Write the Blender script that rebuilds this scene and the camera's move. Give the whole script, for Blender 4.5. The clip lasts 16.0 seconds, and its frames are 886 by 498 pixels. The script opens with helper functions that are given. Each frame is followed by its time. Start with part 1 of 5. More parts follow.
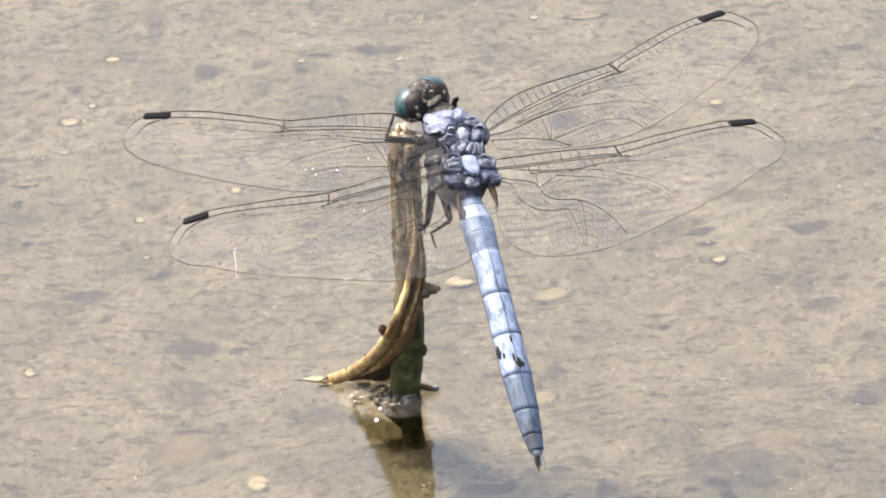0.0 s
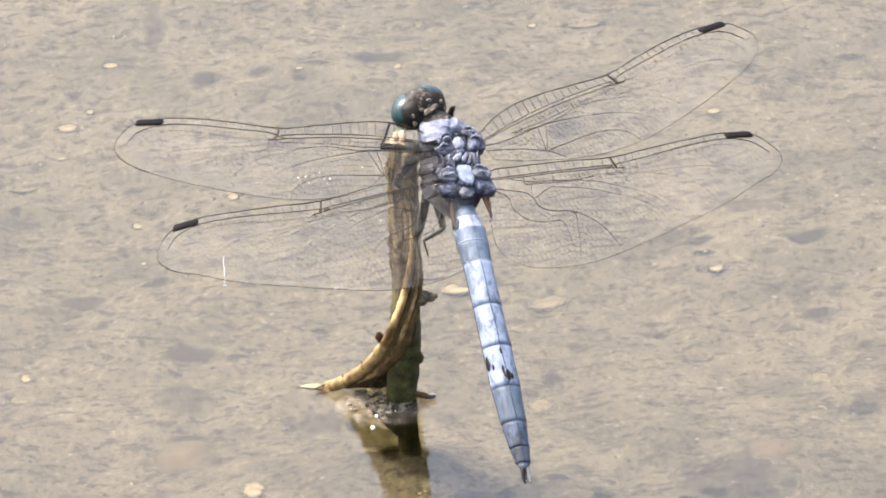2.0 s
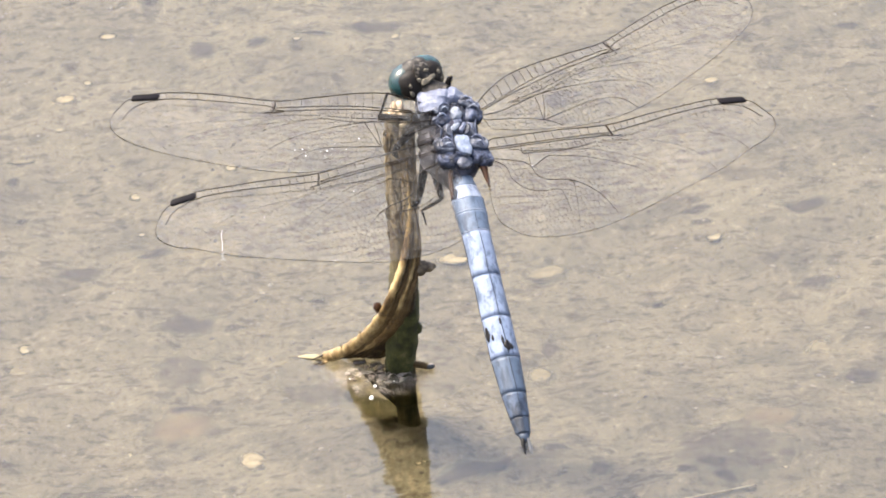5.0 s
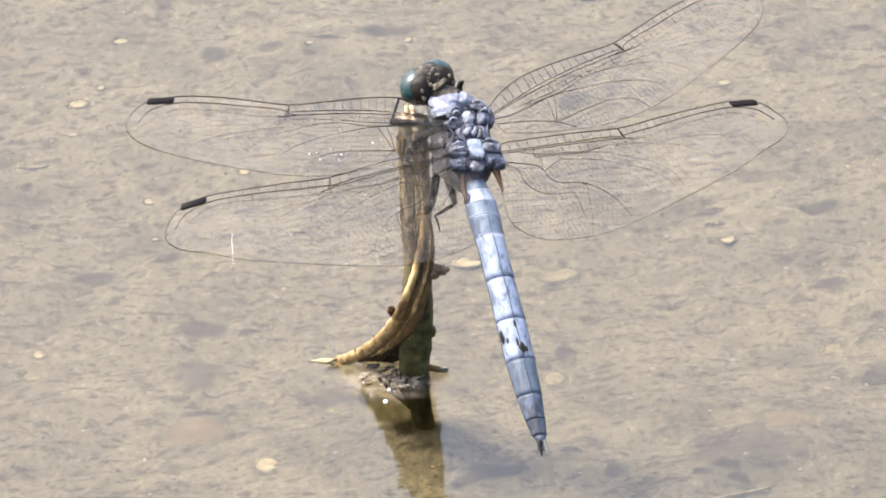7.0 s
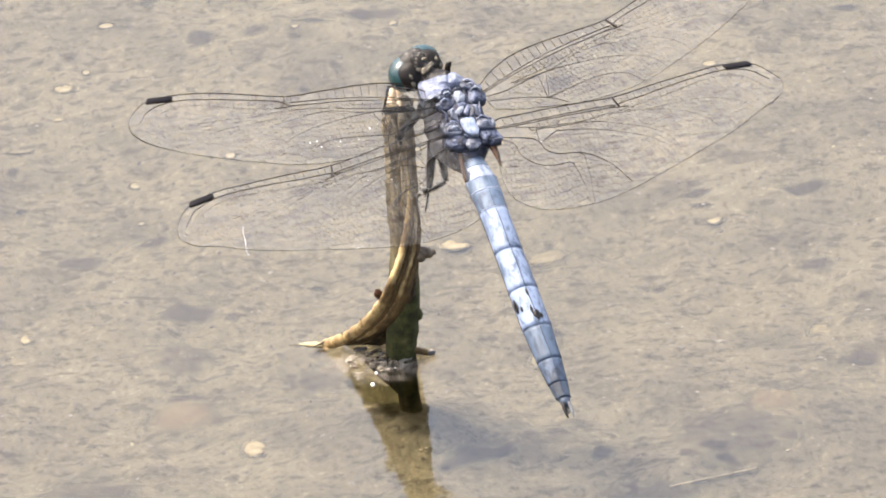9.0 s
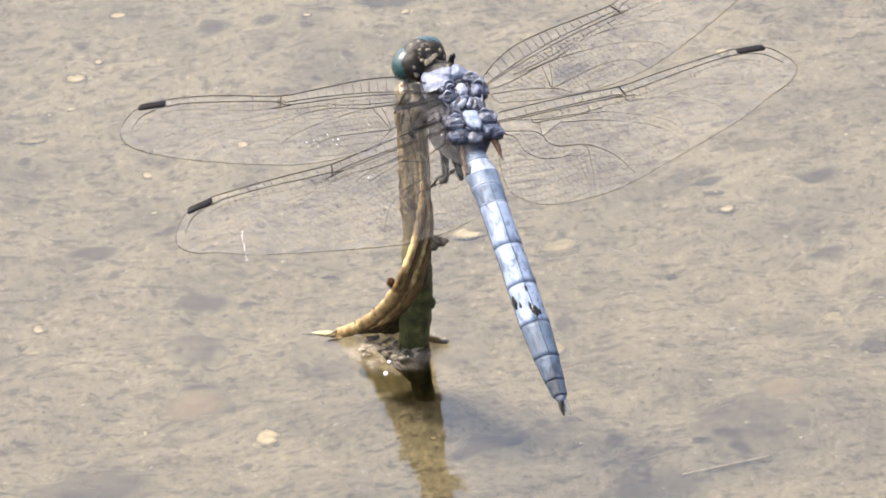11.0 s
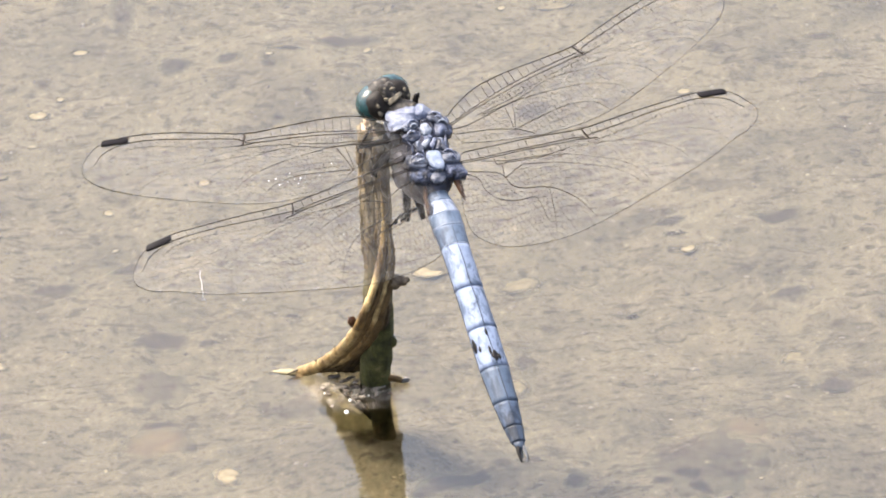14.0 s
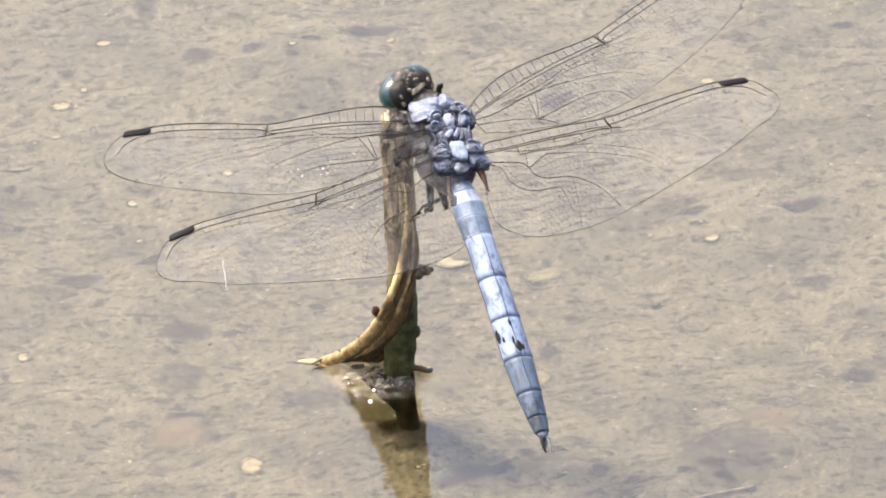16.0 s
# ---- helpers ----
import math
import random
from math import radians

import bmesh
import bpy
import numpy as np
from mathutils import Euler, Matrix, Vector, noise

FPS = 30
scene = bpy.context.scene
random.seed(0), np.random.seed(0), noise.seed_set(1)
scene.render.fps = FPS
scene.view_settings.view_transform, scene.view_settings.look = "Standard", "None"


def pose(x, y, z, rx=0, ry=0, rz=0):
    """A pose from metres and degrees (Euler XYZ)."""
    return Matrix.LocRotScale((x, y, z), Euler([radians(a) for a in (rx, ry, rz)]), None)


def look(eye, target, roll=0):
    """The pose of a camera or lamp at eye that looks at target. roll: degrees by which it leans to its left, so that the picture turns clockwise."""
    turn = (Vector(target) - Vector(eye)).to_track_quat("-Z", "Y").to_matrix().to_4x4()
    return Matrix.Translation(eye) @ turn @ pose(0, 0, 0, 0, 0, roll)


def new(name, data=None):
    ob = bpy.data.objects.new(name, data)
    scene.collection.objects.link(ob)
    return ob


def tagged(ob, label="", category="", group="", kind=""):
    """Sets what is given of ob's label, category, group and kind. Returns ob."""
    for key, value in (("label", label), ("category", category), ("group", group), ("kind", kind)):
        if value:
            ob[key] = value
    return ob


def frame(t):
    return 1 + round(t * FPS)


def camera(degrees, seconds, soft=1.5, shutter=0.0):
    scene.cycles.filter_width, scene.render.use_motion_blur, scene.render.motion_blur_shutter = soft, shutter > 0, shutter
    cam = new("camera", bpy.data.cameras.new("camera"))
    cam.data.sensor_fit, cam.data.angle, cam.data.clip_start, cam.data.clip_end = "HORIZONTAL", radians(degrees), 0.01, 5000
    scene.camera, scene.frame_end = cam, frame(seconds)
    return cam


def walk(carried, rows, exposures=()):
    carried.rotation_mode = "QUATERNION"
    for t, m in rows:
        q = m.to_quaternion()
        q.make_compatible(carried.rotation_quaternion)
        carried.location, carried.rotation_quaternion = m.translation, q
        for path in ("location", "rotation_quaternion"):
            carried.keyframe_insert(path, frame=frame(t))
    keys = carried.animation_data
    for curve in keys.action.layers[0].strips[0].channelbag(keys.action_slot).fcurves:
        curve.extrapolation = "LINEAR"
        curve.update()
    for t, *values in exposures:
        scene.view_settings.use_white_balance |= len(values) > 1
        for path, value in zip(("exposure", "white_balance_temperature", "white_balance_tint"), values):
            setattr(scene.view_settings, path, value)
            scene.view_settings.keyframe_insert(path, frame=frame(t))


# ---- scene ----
MM = 0.001
EYE = Vector((0, -1.82709, 0.81347))          # two metres from the stem, 24 degrees above the water
AIM_UP = Vector((0, 0.40674, 0.91355))


def aim(t, right, up, roll):
    """A row of the camera's path: what it looks at, in millimetres beside and above the stem's foot."""
    return t, look(EYE, (Vector((right, 0, 0)) + up * AIM_UP) * MM, roll)


cam = camera(3.045, 16.0, soft=1.85)
walk(cam, [
    aim(0, 5.49, 16.58, -3.40),
    aim(0.5, 6.53, 16.85, -3.43),
    aim(1, 6.55, 17.56, -3.34),
    aim(1.5, 6.56, 17.96, -3.35),
    aim(2, 5.90, 17.49, -3.13),
    aim(2.5, 4.73, 16.31, -3.17),
    aim(3, 6.27, 17.27, -3.12),
    aim(3.5, 7.59, 17.91, -3.15),
    aim(4, 6.56, 17.64, -3.29),
    aim(4.2, 5.84, 16.88, -3.30),
    aim(6.3, 6.43, 12.19, -3.50),
    aim(6.5, 5.09, 12.68, -3.56),
    aim(7, 4.32, 14.39, -3.55),
    aim(7.5, 5.21, 13.97, -3.56),
    aim(8, 5.45, 13.23, -3.64),
    aim(8.2, 5.61, 12.80, -3.70),
    aim(10.3, 5.40, 11.64, -3.97),
    aim(10.5, 4.73, 10.09, -3.89),
    aim(11, 4.20, 10.95, -4.03),
    aim(11.5, 6.34, 13.10, -3.82),
    aim(12, 9.02, 11.88, -3.85),
    aim(12.5, 8.45, 12.57, -3.82),
    aim(13, 7.53, 13.65, -3.70),
    aim(13.5, 9.19, 13.84, -3.77),
    aim(14, 9.16, 15.30, -3.77),
    aim(14.5, 8.60, 15.61, -3.74),
    aim(15, 6.80, 15.40, -3.75),
    aim(15.5, 5.44, 15.97, -3.83),
    aim(16, 6.23, 14.27, -3.87),
], exposures=[(0.0, 2.57, 6720, 9), (16.0, 2.57, 6720, 9)])

# ---- light ----
SUN_WAY = Vector((-0.38, 0.12, 0.92)).normalized()       # towards the sun
world = bpy.data.worlds.new("sky")
scene.world = world
world.use_nodes = True
wn = world.node_tree.nodes
sky = wn.new("ShaderNodeTexSky")
sky.sky_type = "NISHITA"
sky.sun_disc = False
sky.sun_elevation = math.asin(SUN_WAY.z)
sky.sun_rotation = math.atan2(SUN_WAY.x, SUN_WAY.y)
sky.air_density, sky.dust_density, sky.ozone_density = 1.0, 8.0, 1.5
wn["Background"].inputs["Strength"].default_value = 0.15
world.node_tree.links.new(sky.outputs["Color"], wn["Background"].inputs["Color"])
lamp = bpy.data.lights.new("sun", "SUN")
lamp.energy, lamp.angle, lamp.color = 1.8, radians(6.5), (1.0, 0.96, 0.90)
sun = new("sun", lamp)
sun.matrix_world = look(SUN_WAY * 3, (0, 0, 0))


# ---- materials ----
def nodes_of(name):
    m = bpy.data.materials.new(name)
    m.use_nodes = True
    nt = m.node_tree
    return m, nt, nt.nodes["Principled BSDF"]


def ramp(nt, fac, stops):
    r = nt.nodes.new("ShaderNodeValToRGB")
    el = r.color_ramp.elements
    while len(el) < len(stops):
        el.new(0.5)
    for e, (p, c) in zip(el, stops):
        e.position, e.color = p, (*c, 1)
    nt.links.new(fac, r.inputs["Fac"])
    return r.outputs["Color"]


def grain(nt, scale, detail=4, rough=0.6, stretch=(1, 1, 1), distort=0.0):
    """Noise in the thing's own space; scale in features per metre."""
    tc, mp, n = nt.nodes.new("ShaderNodeTexCoord"), nt.nodes.new("ShaderNodeMapping"), nt.nodes.new("ShaderNodeTexNoise")
    mp.inputs["Scale"].default_value = stretch
    n.inputs["Scale"].default_value, n.inputs["Detail"].default_value = scale, detail
    n.inputs["Roughness"].default_value, n.inputs["Distortion"].default_value = rough, distort
    nt.links.new(tc.outputs["Object"], mp.inputs["Vector"])
    nt.links.new(mp.outputs["Vector"], n.inputs["Vector"])
    return n.outputs["Fac"]


def blend(nt, fac, a, b, kind="MIX"):
    m = nt.nodes.new("ShaderNodeMix")
    m.data_type, m.blend_type = "RGBA", kind
    for sock, v in ((m.inputs[0], fac), (m.inputs[6], a), (m.inputs[7], b)):
        if hasattr(v, "links"):
            nt.links.new(v, sock)
        else:
            sock.default_value = v if isinstance(v, float) else (*v, 1)
    return m.outputs[2]


def bump(nt, bsdf, height, distance, strength=0.6):
    b = nt.nodes.new("ShaderNodeBump")
    b.inputs["Distance"].default_value, b.inputs["Strength"].default_value = distance, strength
    nt.links.new(height, b.inputs["Height"])
    nt.links.new(b.outputs["Normal"], bsdf.inputs["Normal"])


def surface(name, stops, scale, rough=0.6, fine=None, relief=0.0, gloss=0.5, metal=0.0, stretch=(1, 1, 1), coat=0.0):
    """A mottled material: colour stops over one noise, a second finer noise that dirties it, and relief."""
    m, nt, bs = nodes_of(name)
    a = grain(nt, scale, 5, 0.62, stretch, 0.3)
    col = ramp(nt, a, stops)
    f = grain(nt, fine or scale * 6, 3, 0.6, stretch)
    col = blend(nt, 1.0, col, ramp(nt, f, [(0.3, (0.72, 0.72, 0.72)), (0.7, (1.12, 1.12, 1.12))]), "MULTIPLY")
    nt.links.new(col, bs.inputs["Base Color"])
    bs.inputs["Roughness"].default_value, bs.inputs["Metallic"].default_value = rough, metal
    bs.inputs["Specular IOR Level"].default_value = gloss
    bs.inputs["Coat Weight"].default_value, bs.inputs["Coat Roughness"].default_value = coat, 0.08
    if relief:
        bump(nt, bs, f, relief)
    return m


def axis_of(nt, which):
    tc, sp = nt.nodes.new("ShaderNodeTexCoord"), nt.nodes.new("ShaderNodeSeparateXYZ")
    nt.links.new(tc.outputs["Object"], sp.inputs[0])
    return sp.outputs[which]


def spread(nt, value, lo, hi):
    r = nt.nodes.new("ShaderNodeMapRange")
    r.interpolation_type = "SMOOTHSTEP"
    r.inputs["From Min"].default_value, r.inputs["From Max"].default_value = lo, hi
    nt.links.new(value, r.inputs["Value"])
    return r.outputs["Result"]


def math_node(nt, op, a, b):
    n = nt.nodes.new("ShaderNodeMath")
    n.operation = op
    for sock, v in zip(n.inputs, (a, b)):
        if hasattr(v, "links"):
            nt.links.new(v, sock)
        else:
            sock.default_value = v
    return n.outputs[0]


def pruinose(name, pale, dull, low, high):
    """Waxy blue bloom over a dark shell: pale on the back, worn thin in streaks, dark brown below."""
    m, nt, bs = nodes_of(name)
    worn = grain(nt, 800, 6, 0.7, (1.0, 0.4, 1.0), 0.5)
    col = ramp(nt, worn, [(0.39, dull), (0.49, pale), (0.72, tuple(min(1, c * 1.12) for c in pale))])
    bald = grain(nt, 330, 4, 0.6, (1.6, 0.5, 1.0), 0.4)
    col = blend(nt, math_node(nt, "MULTIPLY", spread(nt, bald, 0.52, 0.66), 0.7), col, dull)
    dots = grain(nt, 5200, 3, 0.6)
    col = blend(nt, 1.0, col, ramp(nt, dots, [(0.3, (0.8, 0.8, 0.82)), (0.65, (1.06, 1.06, 1.06))]), "MULTIPLY")
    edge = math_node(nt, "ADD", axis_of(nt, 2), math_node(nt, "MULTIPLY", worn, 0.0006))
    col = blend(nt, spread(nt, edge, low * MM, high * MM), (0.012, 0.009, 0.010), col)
    nt.links.new(col, bs.inputs["Base Color"])
    bs.inputs["Roughness"].default_value = 0.48
    bs.inputs["Specular IOR Level"].default_value = 0.18
    bump(nt, bs, worn, 0.00012, 0.5)
    return m


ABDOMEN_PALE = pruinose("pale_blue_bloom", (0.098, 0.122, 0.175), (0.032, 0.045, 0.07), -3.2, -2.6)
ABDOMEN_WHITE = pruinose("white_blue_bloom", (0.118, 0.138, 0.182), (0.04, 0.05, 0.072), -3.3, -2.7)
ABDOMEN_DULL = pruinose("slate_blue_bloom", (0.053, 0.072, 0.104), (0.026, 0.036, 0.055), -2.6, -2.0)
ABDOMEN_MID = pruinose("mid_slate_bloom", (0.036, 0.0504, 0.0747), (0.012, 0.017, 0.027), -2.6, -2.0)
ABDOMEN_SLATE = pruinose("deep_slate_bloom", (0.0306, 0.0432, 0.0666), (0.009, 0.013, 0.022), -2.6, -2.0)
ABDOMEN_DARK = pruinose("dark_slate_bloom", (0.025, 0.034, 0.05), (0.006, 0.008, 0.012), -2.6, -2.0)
RIM_PALE = surface("pale_segment_rim", [(0.3, (0.075, 0.09, 0.12)), (0.7, (0.14, 0.158, 0.2))], 900, 0.5, 4000, 0, 0.2)
THORAX = surface("bloomed_thorax", [(0.34, (0.01037, 0.00952, 0.01096)), (0.5, (0.02933, 0.02754, 0.03128)), (0.68, (0.05686, 0.05448, 0.06417))], 420, 0.5, 3000, 0.0001, 0.15)
COLLAR = surface("lilac_grey_shell", [(0.34, (0.03175, 0.0365, 0.05556)), (0.48, (0.06505, 0.07385, 0.1074)), (0.68, (0.1113, 0.123, 0.1656))], 480, 0.48, 2800, 0.00012, 0.2)
MANTLE = surface("lilac_white_shell", [(0.34, (0.035, 0.041, 0.062)), (0.48, (0.068, 0.078, 0.113)), (0.66, (0.135, 0.149, 0.192))], 420, 0.45, 2800, 0.00012, 0.25)
PLATE = surface("chalky_blue_plate", [(0.3, (0.08136, 0.09245, 0.1183)), (0.6, (0.1331, 0.1471, 0.1767))], 600, 0.5, 3500, 0.00005, 0.15)
BLUE_PLATE = surface("smooth_blue_plate", [(0.34, (0.075, 0.092, 0.132)), (0.5, (0.11, 0.132, 0.178)), (0.68, (0.165, 0.185, 0.23))], 380, 0.45, 3500, 0.00003, 0.2)
HINGE = surface("steel_blue_hinge", [(0.38, (0.004877, 0.00569, 0.009754)), (0.5, (0.02439, 0.02926, 0.04714)), (0.66, (0.06909, 0.08127, 0.122))], 800, 0.5, 2600, 0.0002, 0.18)
HOLLOW = surface("dark_slate_hollow", [(0.34, (0.0068, 0.0068, 0.0102)), (0.52, (0.0238, 0.0238, 0.034)), (0.7, (0.085, 0.0765, 0.0935))], 700, 0.45, 3500, 0.0001, 0.15)
GREY_PLATE = surface("grey_blue_plate", [(0.36, (0.01257, 0.01394, 0.01955)), (0.5, (0.04318, 0.04743, 0.06273)), (0.68, (0.0867, 0.0952, 0.1182))], 700, 0.42, 3500, 0.0001, 0.2)
BLACK = surface("black_shell", [(0.3, (0.0016, 0.0016, 0.002)), (0.7, (0.0064, 0.0056, 0.0056))], 1200, 0.4, 5000, 0, 0.1)
LEG = surface("black_bristly_leg", [(0.3, (0.00105, 0.00084, 0.00105)), (0.7, (0.0049, 0.0042, 0.00448))], 1500, 0.55, 6000, 0.0001, 0.05)
BROWN = surface("rusty_brown_shell", [(0.3, (0.016, 0.006, 0.0025)), (0.7, (0.045, 0.019, 0.008))], 900, 0.45, 4000, 0, 0.15)
SEAM = surface("dark_seam", [(0.3, (0.006, 0.0075, 0.012)), (0.7, (0.02, 0.026, 0.038))], 1500, 0.5, 5000, 0, 0.1)
STIGMA = surface("black_stigma", [(0.3, (0.002, 0.0018, 0.0025)), (0.7, (0.007, 0.006, 0.007))], 1800, 0.5, 6000, 0, 0.06)
VEIN = surface("dark_brown_vein", [(0.3, (0.007, 0.0045, 0.003)), (0.7, (0.022, 0.0145, 0.0095))], 900, 0.3, 4000, 0, 0.3)
FINE_VEIN = surface("brown_vein", [(0.3, (0.0132, 0.0096, 0.0072)), (0.7, (0.039, 0.0312, 0.024))], 700, 0.35, 4000, 0, 0.2)
NET = surface("brown_net_vein", [(0.3, (0.0096, 0.0072, 0.0056)), (0.7, (0.032, 0.0256, 0.02))], 300, 0.45, 4000, 0, 0.1)
EYE_TEAL = surface("glossy_teal_eye", [(0.25, (0.0025, 0.009, 0.011)), (0.5, (0.006, 0.024, 0.026)), (0.75, (0.016, 0.048, 0.046))], 330, 0.2, 9000, 0, 0.35, 0, coat=0.1)
EYE_DARK = surface("dark_brown_eye_rear", [(0.3, (0.002, 0.0018, 0.002)), (0.54, (0.010, 0.008, 0.0065)), (0.72, (0.07, 0.058, 0.042))], 520, 0.5, 3500, 0.0001, 0.1)
HEAD_BROWN = surface("mottled_brown_nape", [(0.38, (0.003, 0.0026, 0.0024)), (0.54, (0.016, 0.0135, 0.011)), (0.70, (0.11, 0.097, 0.08))], 1100, 0.5, 5000, 0.0001, 0.15)
FACE = surface("porcelain_white_face", [(0.3, (0.26, 0.26, 0.265)), (0.7, (0.40, 0.40, 0.40))], 700, 0.35, 4000, 0, 0.3)
CREAM = surface("cream_spot", [(0.3, (0.03, 0.025, 0.017)), (0.7, (0.12, 0.104, 0.076))], 900, 0.5, 4000, 0, 0.2)
GLINT_WHITE = surface("bright_painted_glint", [(0.3, (0.7, 0.7, 0.7)), (0.7, (0.85, 0.85, 0.85))], 900, 0.15, 4000, 0, 0.5)
PALE_TIP = surface("pale_appendage", [(0.3, (0.026, 0.0273, 0.03055)), (0.7, (0.0845, 0.0871, 0.0897))], 900, 0.4, 4000, 0, 0.25)


def membrane_material():
    """Clear, faintly smoky film with a weak sheen and a wrinkled surface."""
    m, nt, bs = nodes_of("wing_film")
    out = nt.nodes["Material Output"]
    clear, film, gl = nt.nodes.new("ShaderNodeBsdfTransparent"), nt.nodes.new("ShaderNodeBsdfDiffuse"), nt.nodes.new("ShaderNodeBsdfGlossy")
    clear.inputs["Color"].default_value = (0.975, 0.971, 0.967, 1)
    film.inputs["Color"].default_value = (0.75, 0.74, 0.72, 1)
    gl.inputs["Roughness"].default_value = 0.14
    h = grain(nt, 700, 2, 0.5)
    b = nt.nodes.new("ShaderNodeBump")
    b.inputs["Distance"].default_value, b.inputs["Strength"].default_value = 0.0003, 0.7
    nt.links.new(h, b.inputs["Height"])
    nt.links.new(b.outputs["Normal"], gl.inputs["Normal"])
    m1, m2 = nt.nodes.new("ShaderNodeMixShader"), nt.nodes.new("ShaderNodeMixShader")
    nt.links.new(ramp(nt, grain(nt, 1100, 1, 0.4), [(0.36, (0.006, 0.006, 0.006)), (0.64, (0.034, 0.034, 0.034))]), m1.inputs[0])
    nt.links.new(clear.outputs[0], m1.inputs[1])
    nt.links.new(film.outputs[0], m1.inputs[2])
    m2.inputs[0].default_value = 0.005
    nt.links.new(m1.outputs[0], m2.inputs[1])
    nt.links.new(gl.outputs[0], m2.inputs[2])
    nt.links.new(m2.outputs[0], out.inputs["Surface"])
    nt.nodes.remove(bs)
    return m


FILM = membrane_material()


def water_material():
    """Still pond water: clear, mirror-like towards grazing angles, with small ripples."""
    m, nt, bs = nodes_of("pond_water")
    out = nt.nodes["Material Output"]
    clear, gl = nt.nodes.new("ShaderNodeBsdfTransparent"), nt.nodes.new("ShaderNodeBsdfGlossy")
    clear.inputs["Color"].default_value = (0.52, 0.50, 0.45, 1)
    gl.inputs["Roughness"].default_value = 0.02
    h = grain(nt, 260, 3, 0.5, (0.35, 1.0, 1.0), 0.6)
    b = nt.nodes.new("ShaderNodeBump")
    b.inputs["Distance"].default_value, b.inputs["Strength"].default_value = 0.0003, 0.2
    nt.links.new(h, b.inputs["Height"])
    fr = nt.nodes.new("ShaderNodeFresnel")
    fr.inputs["IOR"].default_value = 1.333
    nt.links.new(b.outputs["Normal"], gl.inputs["Normal"])
    mx = nt.nodes.new("ShaderNodeMixShader")
    nt.links.new(fr.outputs[0], mx.inputs[0])
    nt.links.new(clear.outputs[0], mx.inputs[1])
    nt.links.new(gl.outputs[0], mx.inputs[2])
    nt.links.new(mx.outputs[0], out.inputs["Surface"])
    nt.nodes.remove(bs)
    return m


WATER = water_material()


def bed_material():
    """Silt: grey-tan, with drifts of darker mud, ochre stains and fine grains."""
    m, nt, bs = nodes_of("pond_silt")
    drift = grain(nt, 66, 6, 0.62, (1.0, 0.75, 1.0), 0.2)
    col = ramp(nt, drift, [(0.28, (0.122, 0.111, 0.080)), (0.42, (0.176, 0.160, 0.115)), (0.56, (0.212, 0.193, 0.140)), (0.72, (0.243, 0.223, 0.169))])
    ochre = grain(nt, 34, 3, 0.5, (1, 1, 1), 0.2)
    col = blend(nt, spread(nt, ochre, 0.58, 0.78), col, (0.24, 0.214, 0.152))
    mud = grain(nt, 75, 5, 0.72, (0.6, 0.9, 1.0), 0.1)
    col = blend(nt, math_node(nt, "MULTIPLY", spread(nt, mud, 0.585, 0.68), 0.32), col, (0.082, 0.068, 0.048))
    flecks = grain(nt, 430, 5, 0.72, (0.5, 0.75, 1.0), 0.0)
    col = blend(nt, 1.0, col, ramp(nt, flecks, [(0.32, (0.60, 0.55, 0.53)), (0.44, (0.94, 0.95, 0.94)), (0.55, (1.02, 1.02, 1.02)), (0.69, (1.11, 1.11, 1.11))]), "MULTIPLY")
    crumbs = grain(nt, 300, 5, 0.68, (0.42, 0.85, 1.0), 0.15)
    col = blend(nt, math_node(nt, "MULTIPLY", spread(nt, crumbs, 0.55, 0.66), 0.42), col, (0.085, 0.066, 0.048))
    litter = grain(nt, 800, 2, 0.5, (0.5, 0.8, 1.0), 0.0)
    col = blend(nt, math_node(nt, "MULTIPLY", spread(nt, litter, 0.56, 0.66), 0.64), col, (0.088, 0.074, 0.055))
    specks = grain(nt, 1150, 3, 0.6, (1.0, 0.55, 1.0), 0.0)
    col = blend(nt, 1.0, col, ramp(nt, specks, [(0.30, (0.68, 0.62, 0.59)), (0.44, (0.97, 0.97, 0.97)), (0.60, (1.03, 1.03, 1.03)), (0.72, (1.42, 1.41, 1.40))]), "MULTIPLY")
    nt.links.new(col, bs.inputs["Base Color"])
    bs.inputs["Roughness"].default_value = 0.9
    bs.inputs["Specular IOR Level"].default_value = 0.2
    bump(nt, bs, grain(nt, 900, 4, 0.65), 0.0008, 0.8)
    return m


SILT = bed_material()
STRAW = surface("bleached_straw", [(0.3, (0.25, 0.228, 0.165)), (0.6, (0.44, 0.405, 0.305))], 260, 0.8, 1500, 0.0004, 0.2)


